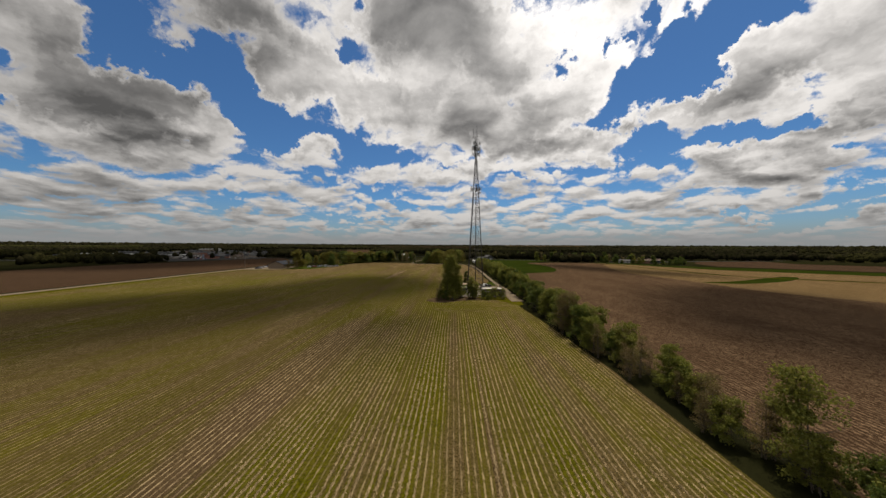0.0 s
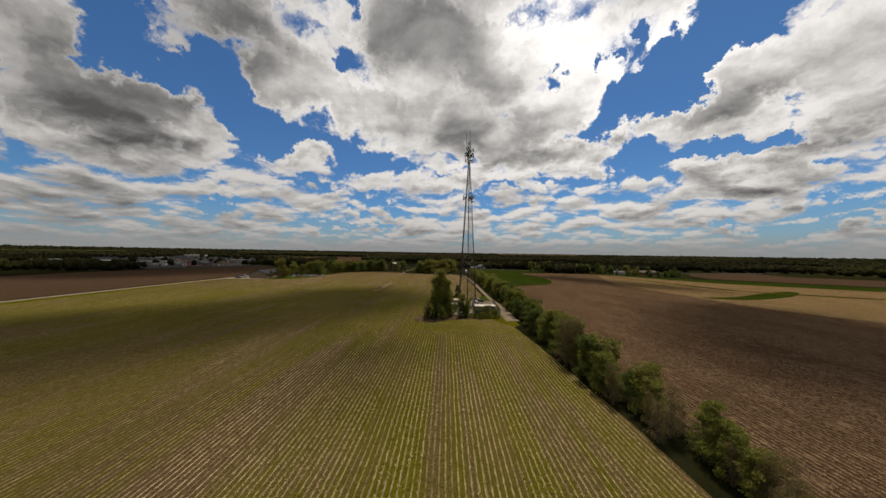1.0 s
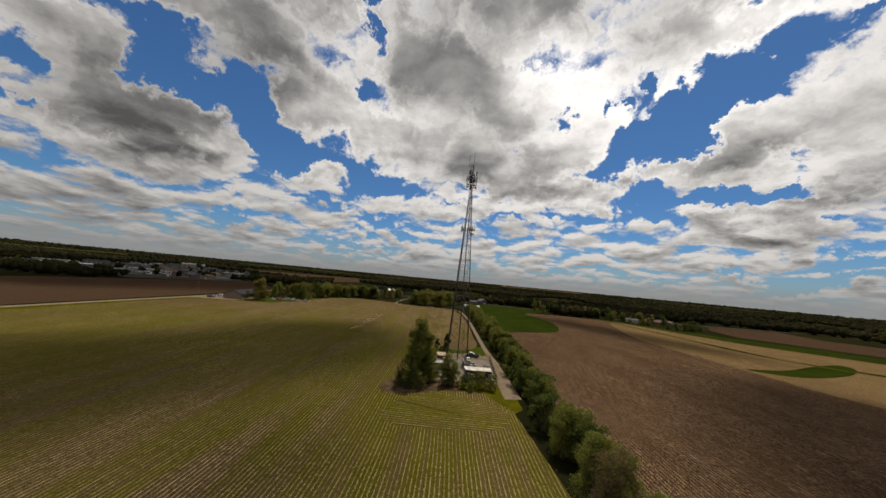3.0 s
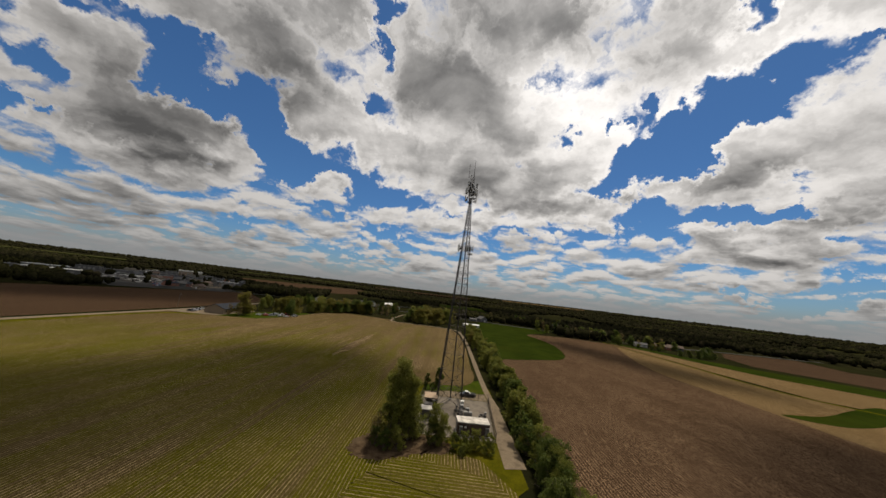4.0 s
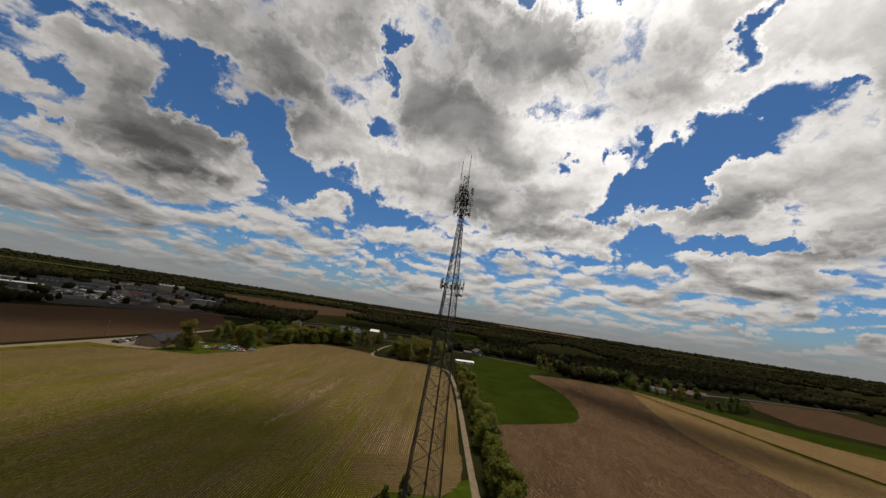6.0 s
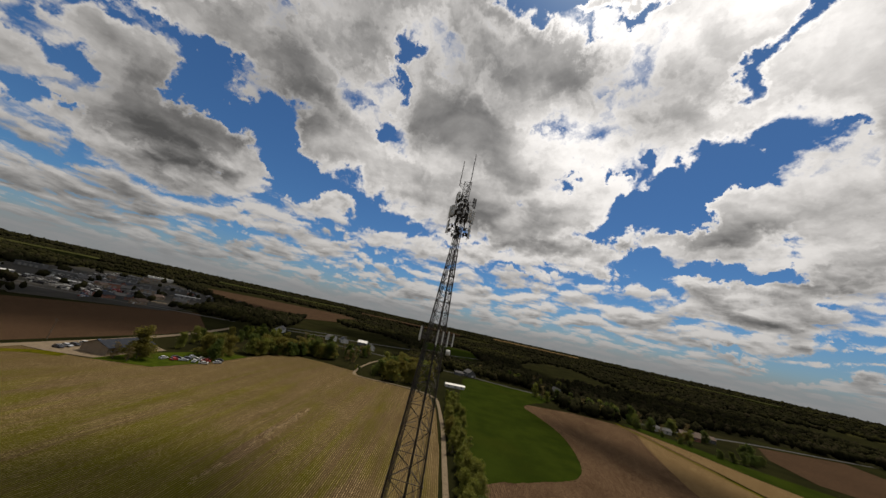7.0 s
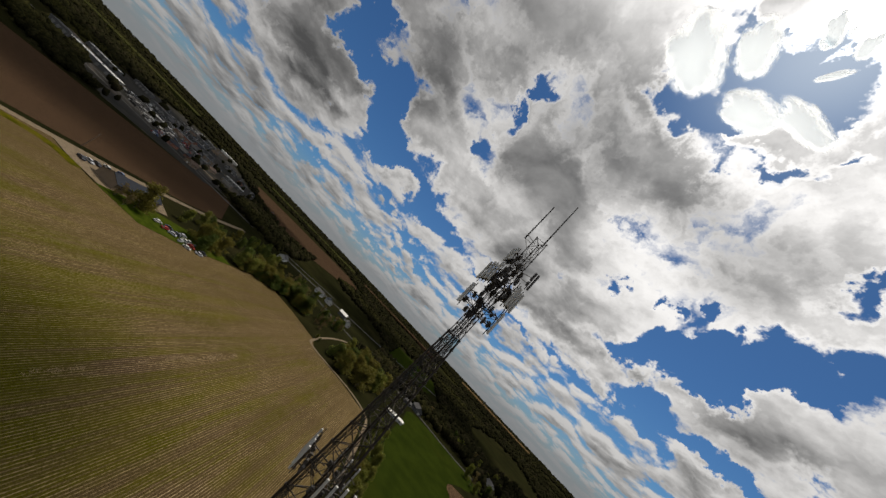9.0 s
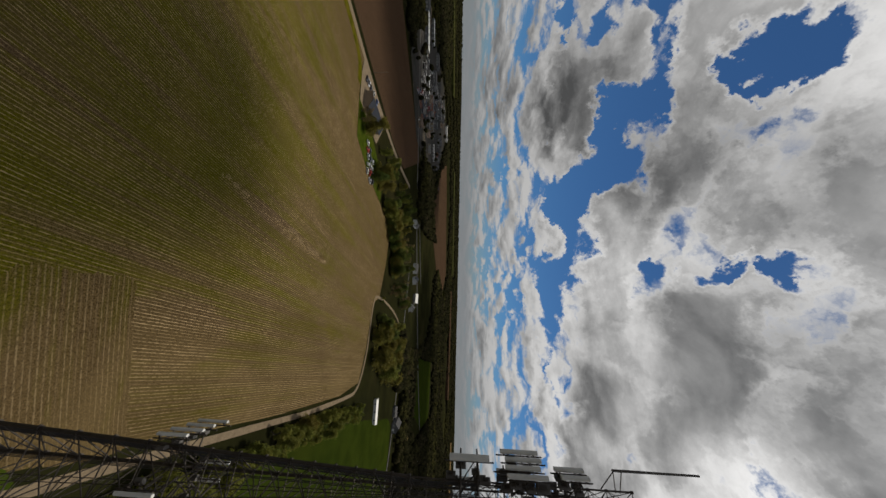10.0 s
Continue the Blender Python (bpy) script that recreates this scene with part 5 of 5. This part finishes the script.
def mesh_fence(poly):
    """Chain-link panels between steel posts, with a top rail."""
    t = thing("chain_link_fence", (0, 0, 0), "galvanised chain-link fence around the compound", "fence")
    for a, b in zip(poly, poly[1:] + poly[:1]):
        a, b = Vector((*a, 0)), Vector((*b, 0))
        n = max(2, round((b - a).length / 3.0))
        for i in range(n):
            p, q = a.lerp(b, i / n), a.lerp(b, (i + 1) / n)
            part("post", Solid().tube((p.x, p.y, 0), (p.x, p.y, 2.35), 0.035), STEEL, t)
            part("top_rail", Solid().tube((p.x, p.y, 2.25), (q.x, q.y, 2.25), 0.022, None, 5), STEEL, t)
            net = Solid()
            u, length = (q - p).normalized(), (q - p).length
            k = -2.2
            while k < length:
                for sgn in (1, -1):
                    s0, s1 = max(0, k), min(length, k + 2.2)
                    z0, z1 = (s0 - k), (s1 - k)
                    if sgn < 0:
                        z0, z1 = 2.2 - z0, 2.2 - z1
                    if s1 - s0 > 0.05:
                        net.tube(p + u * s0 + Vector((0, 0, z0 + 0.03)), p + u * s1 + Vector((0, 0, z1 + 0.03)), 0.006, None, 3)
                k += 0.22
            part("wire_mesh", net, STEEL, t)


mesh_fence([(0.4, 128.4), (20.4, 129.2), (21.7, 155.2), (0.6, 154.2)])


# ---- vehicles ----
PAINTS = {n: plain("car_" + n, c, 0.35, 0, 0.1, 2, 0.5) for n, c in (("white", (0.45, 0.45, 0.43)), ("dark", (0.03, 0.03, 0.035)), ("red", (0.3, 0.03, 0.02)), ("blue", (0.05, 0.09, 0.2)), ("silver", (0.35, 0.36, 0.38)), ("orange", (0.4, 0.12, 0.02)))}
RUBBER = plain("rubber", (0.02, 0.02, 0.02), 0.9, 0, 0.2, 4)


def car(paint, pickup=False):
    label = f"parked {paint} {'pickup truck' if pickup else 'car'} with dark windows"
    t = thing("pickup_truck" if pickup else "car", (0, 0, 0), label, "vehicle", "parked vehicles")
    L, W = (5.2, 1.9) if pickup else (4.5, 1.8)
    side = [(-L / 2, 0.35), (L / 2, 0.35), (L / 2, 0.85), (L * 0.28, 0.98), (-L / 2, 1.0)]
    s = Solid()
    n = len(side)
    vs = [(x, -W / 2, z) for x, z in side] + [(x, W / 2, z) for x, z in side]
    s.add(vs, [tuple(range(n)), tuple(range(2 * n - 1, n - 1, -1))] + [(i, n + i, n + (i + 1) % n, (i + 1) % n) for i in range(n)])
    part("body", s, PAINTS[paint], t)
    top = [(-0.3, 1.0), (1.5, 0.98), (0.9, 1.55), (-0.1, 1.6)] if pickup else [(-1.9, 1.0), (1.3, 0.98), (0.6, 1.45), (-1.2, 1.48)]
    s = Solid()
    vs = [(x, -W * 0.42, z) for x, z in top] + [(x, W * 0.42, z) for x, z in top]
    s.add(vs, [tuple(range(4)), (7, 6, 5, 4)] + [(i, 4 + i, 4 + (i + 1) % 4, (i + 1) % 4) for i in range(4)])
    cab = part("cabin", s, GLASSY, t, "dark glass cabin")
    part("roof", Solid().box(((top[2][0] + top[3][0]) / 2, 0, top[3][1]), (top[2][0] - top[3][0] + 0.1, W * 0.84, 0.06), 0, 0.1), PAINTS['white' if pickup else paint], cab)
    if pickup:
        part("tool_box", Solid().box((-0.62, 0, 1.12), (0.5, 1.6, 0.3), 0, 0.05), PAINTS["white"], t, "white tool box")
        part("bed_liner", Solid().box((-1.7, 0, 1.01), (1.6, 1.6, 0.05), 0, 0.05), RUBBER, t, "black bed liner")
    for x in (-L * 0.31, L * 0.31):
        for y in (-W / 2, W / 2):
            w = part("wheel", Solid().tube((x, y - 0.11, 0.33), (x, y + 0.11, 0.33), 0.33, None, 14), RUBBER, t)
            part("rim", Solid().tube((x, y - 0.12, 0.33), (x, y + 0.12, 0.33), 0.19, None, 10), STEEL, w)
    return t


MODELS = {p: car(p) for p in PAINTS}
TRUCK = car("dark", True)
TRUCK.matrix_basis = pose(15.4, 158.0, 0.1, 0, 0, 184)
tagged(TRUCK, "dark pickup truck with a white tool box parked by the lane", group="vehicles by the tower")
park_rng = random.Random(12)
placed = set()


def park(paint, x, y, turn, z=0.08):
    ob = MODELS[paint]
    if paint in placed:
        return copy_thing(ob, pose(x, y, z, 0, 0, turn))
    placed.add(paint)
    ob.matrix_basis = pose(x, y, z, 0, 0, turn)
    return ob


names = list(PAINTS)
for i in range(14):
    row, f = i % 3, (i // 3) / 4
    park(("white", "dark", "silver", "red", "dark", "white", "silver")[i % 7], -136 + 17 * f + 2.5 * row + park_rng.uniform(-0.8, 0.8), 274 + 8 * f + 6.5 * row + park_rng.uniform(-0.8, 0.8), park_rng.uniform(20, 120))
for x, y, p in ((-172, 258, "silver"), (-173, 262, "dark"), (-175, 268, "white"), (-171, 254, "dark"), (-176, 276, "blue")):
    park(p, x, y, 10 + park_rng.uniform(-10, 10), 0.1)


# ---- buildings ----
WALLS = {"tan": plain("tan_siding", (0.19, 0.145, 0.10), 0.8, 0, 0.15, 0.6), "white": plain("white_siding", (0.42, 0.42, 0.40), 0.7, 0, 0.12, 0.6), "grey": plain("grey_siding", (0.085, 0.086, 0.086), 0.8, 0, 0.15, 0.6), "brick": plain("red_brick_wall", (0.22, 0.10, 0.07), 0.9, 0, 0.25, 1.5)}
ROOFS = {"slate": plain("slate_shingle", (0.022, 0.025, 0.032), 0.9, 0, 0.3, 1.2, 0.1), "white": WHITEROOF, "grey": plain("grey_shingle", (0.055, 0.054, 0.054), 0.85, 0, 0.3, 1.2), "brown": plain("brown_shingle", (0.07, 0.046, 0.033), 0.85, 0, 0.3, 1.2)}


def house(name, x, y, w, l, eave, ridge, turn, wall, roof, label, category="house", group="", doors=True):
    """A gabled building: four walls, two roof slopes with eaves, windows with frames, a door."""
    t = thing(name, (x, y, 0), label, category, group, turn=turn)
    wm, rm = WALLS[wall], ROOFS[roof]
    for s in (-1, 1):
        part("wall", Solid().box((s * (w / 2 - 0.1), 0, eave / 2), (0.2, l - 0.4, eave)), wm, t)
        g = Solid()
        prof = [(-w / 2, 0), (w / 2, 0), (w / 2, eave), (0, ridge), (-w / 2, eave)]
        y0, y1 = s * l / 2, s * (l / 2 - 0.2)
        vs = [(px, y0, pz) for px, pz in prof] + [(px, y1, pz) for px, pz in prof]
        g.add(vs, [tuple(range(5)), tuple(range(9, 4, -1))] + [(i, 5 + i, 5 + (i + 1) % 5, (i + 1) % 5) for i in range(5)])
        part("gable_wall", g, wm, t)
        o, th = 0.5, 0.16
        sl = (ridge - eave) / (w / 2)
        pr = [(s * (w / 2 + o), eave - sl * o + 0.05), (0, ridge + 0.05), (0, ridge + 0.05 + th), (s * (w / 2 + o), eave - sl * o + 0.05 + th)]
        r = Solid()
        vs = [(px, -l / 2 - o, pz) for px, pz in pr] + [(px, l / 2 + o, pz) for px, pz in pr]
        r.add(vs, [tuple(range(4)), (7, 6, 5, 4)] + [(i, 4 + i, 4 + (i + 1) % 4, (i + 1) % 4) for i in range(4)])
        part("roof", r, rm, t)
        n = max(1, int(l / 5))
        for i in range(n):
            yy = (i - (n - 1) / 2) * l / n
            win = part("window", Solid().box((s * (w / 2 + 0.03), yy, eave * 0.55), (0.08, 1.2, 1.1)), GLASSY, t)
            part("frame", Solid().box((s * (w / 2 + 0.02), yy, eave * 0.55), (0.06, 1.45, 1.35)), WALLS["white"], win)
    if doors:
        part("door", Solid().box((w * 0.12, -l / 2 - 0.04, 1.1), (min(3.2, w * 0.25), 0.08, 2.2)), WALLS["white"], t)
        for px in (-w * 0.28, w * 0.36):
            win = part("window", Solid().box((px, -l / 2 - 0.04, eave * 0.55), (1.1, 0.08, 1.1)), GLASSY, t)
            part("frame", Solid().box((px, -l / 2 - 0.03, eave * 0.55), (1.35, 0.06, 1.35)), WALLS["white"], win)
    return t


house("barn", -158, 270, 13.5, 25, 3.8, 6.4, 3, "tan", "slate", "large tan metal barn with a dark shingle roof", "barn", doors=False)
house("long_shed", 32, 378.5, 4.4, 17, 2.2, 2.9, 101, "white", "white", "long low shed with a bright white roof", "shed", doors=False)
HOMES = "houses beyond the fields"
for x, y, w, l, e, r, tn, wl, rf, lb in ((53, 462, 9, 13, 4, 7, 20, "grey", "grey", "grey house with a pale grey roof beside the road"), (40, 455, 6, 9, 2.6, 4, 100, "grey", "grey", "grey open carport beside the house"),
                                        (155, 466, 9, 12, 4.5, 8.5, 10, "white", "grey", "white gabled farmhouse among trees"), (222, 394, 7, 12, 2.6, 4.2, 70, "white", "grey", "low white farm building with a grey roof"),
                                        (246, 394, 8, 14, 3, 5, 60, "brick", "brown", "red-brown farmhouse among dark trees"), (264, 400, 8, 14, 3, 5, 70, "grey", "brown", "low grey house with a brown roof"),
                                        (-181, 471, 9, 14, 4, 7, 15, "white", "grey", "white house with a grey roof in the trees"),
                                        (-127, 499, 8, 12, 4, 6.5, 80, "white", "grey", "white house with a grey roof in the trees"), (-112, 505, 9, 12, 4, 7, 30, "white", "slate", "white house with a dark roof in the trees"),
                                        (-90, 518, 8, 12, 4, 6.5, 95, "grey", "white", "grey house with a pale roof in the trees"), (-72, 494, 8, 11, 4, 6.5, 20, "white", "grey", "white house with a grey roof in the trees"),
                                        (330, 480, 8, 11, 3.5, 6, 40, "white", "slate", "far white house with a dark roof"), (120, 640, 9, 20, 4, 6.5, 80, "white", "white", "far white farm shed with a pale roof"), (480, 490, 9, 14, 4, 7, 60, "grey", "slate", "far grey house with a dark roof")):
    house("house", x, y, w, l, e, r, tn, wl, rf, lb, "house", HOMES)

# the town and its yards
area("town_ground", [(-360, 330), (-620, 460), (-860, 800), (-820, 960), (-470, 724), (-345, 565), (-292, 430)], 0.045, LOT, "grey asphalt and gravel lots of the town", "yard")
strip("town_street", [(-650, 440), (-540, 450), (-430, 455), (-330, 500), (-290, 540)], 5, 0.09, GRAVEL, "pale street between the town's yards", "road")
strip("town_lane", [(-540, 420), (-500, 480), (-470, 560), (-440, 640)], 4, 0.10, GRAVEL, "pale side street of the town", "road")
strip("highway", [(-640, 300), (-520, 352), (-400, 400), (-300, 446), (-215, 482), (-120, 540), (20, 640), (200, 800)], 6, 0.13, ASPHALT, "grey two-lane highway in front of the town", "road")
strip("highway_lane", [(-640, 330), (-520, 378), (-400, 424), (-310, 462), (-220, 510), (-130, 580)], 4, 0.12, ASPHALT, "grey service road beside the highway", "road")


def hall(x, y, w, l, h, turn, wall, label):
    """A flat-roofed industrial hall with a parapet, roof vents, dock doors and a strip of windows."""
    t = thing("industrial_hall", (x, y, 0), label, "hall", "industrial halls of the town", turn=turn)
    for s in (-1, 1):
        part("wall", Solid().box((0, s * (l / 2 - 0.15), h / 2), (w, 0.3, h)), WALLS[wall], t)
        part("wall", Solid().box((s * (w / 2 - 0.15), 0, h / 2), (0.3, l - 0.62, h)), WALLS[wall], t)
    part("roof", Solid().box((0, 0, h + 0.1), (w + 0.3, l + 0.3, 0.35)), WHITEROOF if "long" in label else ROOFS["grey"], t)
    for i in range(4):
        part("roof_vent", Solid().box((w * 0.2 * (-1) ** i, (i - 1.5) * l * 0.22, h + 0.6), (1.6, 1.6, 0.9), 0, 0.1), GREYBOX, t)
        part("dock_door", Solid().box((w / 2 + 0.03, (i - 1.5) * l * 0.2, 1.9), (0.08, 3.4, 3.6)), GREYBOX, t)
        part("dock_door", Solid().box(((i - 1.5) * w * 0.2, -l / 2 - 0.03, 1.9), (3.0, 0.08, 3.6)), GREYBOX, t)


for x, y, w, l, h, tn, wl, lb in ((-500, 412, 14, 56, 6, -58, "grey", "long low industrial hall with a bright white roof"), (-540, 398, 14, 30, 6, -58, "grey", "grey industrial hall with a flat grey roof"),
                                  (-516, 595, 14, 46, 6, -55, "grey", "grey hall with a flat grey roof"), (-440, 560, 12, 30, 5, -50, "tan", "small tan workshop with a flat grey roof"), (-400, 500, 12, 26, 5, -60, "grey", "small grey workshop with a flat grey roof"),
                                  (-470, 520, 16, 26, 6, -40, "brick", "brick warehouse with a flat grey roof"), (-560, 540, 16, 34, 6, -55, "grey", "grey warehouse with a flat grey roof"), (-600, 470, 12, 44, 5, -60, "grey", "long grey warehouse with a bright white roof"), (-455, 470, 8, 30, 4, -58, "grey", "long low store with a bright white roof"), (-420, 600, 8, 34, 4, -52, "grey", "long low store with a bright white roof"),
                                  (-380, 545, 9, 18, 4, -45, "tan", "small tan workshop with a flat grey roof"), (-650, 560, 14, 30, 6, -60, "grey", "grey warehouse with a flat grey roof"), (-790, 925, 16, 80, 7, -52, "white", "long far hall with a bright white roof"), (-700, 760, 14, 34, 6, -50, "grey", "grey warehouse with a flat grey roof"), (-620, 670, 14, 40, 6, -50, "grey", "grey warehouse with a flat grey roof"), (-730, 840, 14, 36, 6, -52, "tan", "tan warehouse with a flat grey roof"), (-540, 700, 12, 30, 5, -48, "grey", "small grey workshop with a flat grey roof")):
    hall(x, y, w, l, h, tn, wl, lb)
town_rng = random.Random(8)
for i in range(26):
    f, g = town_rng.random(), town_rng.random()
    house("house", -660 + 340 * f, 590 + 150 * g - 190 * f * (g < 0.6), town_rng.uniform(7, 10), town_rng.uniform(10, 16), 3.6, 6.2, town_rng.uniform(0, 180), ("grey", "grey", "brick", "tan")[i % 4], ("grey", "brown", "slate", "grey")[(i * 3) % 4], "small town house with a pitched roof", "house", "houses of the town")
for i in range(235):
    f, row = town_rng.random() ** 1.3, town_rng.randrange(7)
    bx, by = -345 - 420 * f - 9 * row + town_rng.uniform(-2, 2), 395 + 370 * f + 16 * row + town_rng.uniform(-2, 2)
    park(names[town_rng.randrange(5)], bx, by, 35 + town_rng.choice((0, 90)) + town_rng.uniform(-6, 6))


def town_clutter():
    """Rows of stored vehicles, stacks and sheds in the yards: too small and too many to count."""
    rng = np.random.RandomState(21)
    s = Solid()
    for i in range(2600):
        f, g = rng.uniform() ** 1.2, rng.uniform()
        x, y = -352 - 430 * f - 130 * g * (1 - 0.3 * f) + 60 * g * f, 405 + 400 * f + 30 * g
        if noise.noise((x * 0.02, y * 0.012, 4)) < -0.1:
            continue
        x, y = x + rng.normal(0, 1), round(y / 9) * 9 + rng.normal(0, 0.8)
        w, l, h = rng.uniform(1.8, 3), rng.uniform(3, 7), rng.uniform(1.0, 2.6)
        s.box((x, y, 0.05 + h / 2), (w, l, h), radians(-55 + rng.choice((0, 90))), 0.4)
    k = Mat("stored_goods", 0.6, 0, 0.3)
    r = k.island()
    c = k.mix(k.step(r, 0.3, 0.9), (0.015, 0.015, 0.016), (0.13, 0.12, 0.105))
    k.color(k.mix(k.step(k.math("FRACT", k.math("MULTIPLY", r, 13.7)), 0.88, 0.90), c, (0.45, 0.45, 0.43)))
    tagged(new("yard_clutter", s.mesh("yard_clutter", k.m)), "rows of stored vehicles and stacked goods in the yards", "yard goods", kind="stuff")


town_clutter()


def utility_pole(x, y):
    t = thing("utility_pole", (x, y, 0), "weathered wooden utility pole with a crossarm", "pole", "poles along the gravel road")
    part("shaft", Solid().tube((0, 0, -0.3), (0, 0, 10.5), 0.16, 0.11, 8), BARK, t)
    arm = part("crossarm", Solid().box((0, 0, 9.7), (2.2, 0.1, 0.12)), BARK, t)
    for dx in (-0.95, -0.4, 0.4, 0.95):
        part("insulator", Solid().tube((dx, 0, 9.75), (dx, 0, 9.98), 0.05, 0.035, 6), GREYBOX, arm)


for y in (60, 262):
    utility_pole(-188.5, y)


# ---- the near stubble ----
STRAW = Mat("straw", 0.9, 0, 0.2)
STRAW.color(STRAW.mix(STRAW.island(), (0.15, 0.108, 0.055), (0.34, 0.255, 0.145)))


def straw(name, label, xs, ys, rng, longest, spread):
    """Cut stalks and straw lying on the ground: far too many to count."""
    s = Solid()
    vs, fs = [], []
    for x, y in zip(xs, ys):
        a = rng.normal(math.pi / 2, spread)
        l, w, h = rng.uniform(0.3, 1.0) * longest, rng.uniform(0.02, 0.05), rng.uniform(0.03, 0.14)
        dx, dy = math.cos(a) * l / 2, math.sin(a) * l / 2
        px, py = -math.sin(a) * w, math.cos(a) * w
        o = len(vs)
        vs += [(x - dx - px, y - dy - py, 0.05), (x - dx + px, y - dy + py, 0.05), (x + dx, y + dy, 0.05), (x + dx * 0.3, y + dy * 0.3, 0.05 + h)]
        fs += [(o, o + 1, o + 3), (o + 1, o + 2, o + 3), (o + 2, o, o + 3)]
    s.v, s.f = vs, fs
    tagged(new(name, s.mesh(name, STRAW.m)), label, name.replace("_", " "), kind="stuff")


def stubble():
    rng = np.random.RandomState(9)
    n = 40000
    xs = np.round((25 - 47 * rng.uniform(0, 1, n) ** 0.8) / 0.66) * 0.66 + rng.normal(0, 0.06, n)
    ys = 20 + 66 * rng.uniform(0, 1, n) ** 1.9 + rng.normal(0, 5, n)
    keep = np.array([noise.noise((x * 0.35, y * 0.02, 1.3)) + 0.35 * noise.noise((x * 0.9, y * 0.2, 5)) > -0.06 for x, y in zip(xs, ys)])
    straw("stubble", "cut pale corn stalks lying along the rows", xs[keep], ys[keep], rng, 0.5, 0.5)


def windrow():
    """Straw that water has washed together into a broken line across the field."""
    rng = np.random.RandomState(23)
    n = 2600
    ys = 188 + 66 * rng.uniform(0, 1, n)
    drift = np.array([1.6 * noise.noise((0.5, y * 0.06, 3.0)) for y in ys])
    xs = -42.6 + drift + rng.normal(0, 0.75, n)
    keep = np.array([noise.noise((x * 0.5, y * 0.16, 7.7)) + 0.5 * noise.noise((x * 1.1, y * 0.5, 2.2)) > 0.02 for x, y in zip(xs, ys)])
    straw("straw_windrow", "washed-up pale straw in a broken line over the crop", xs[keep], ys[keep], rng, 0.55, 0.9)


stubble()
windrow()
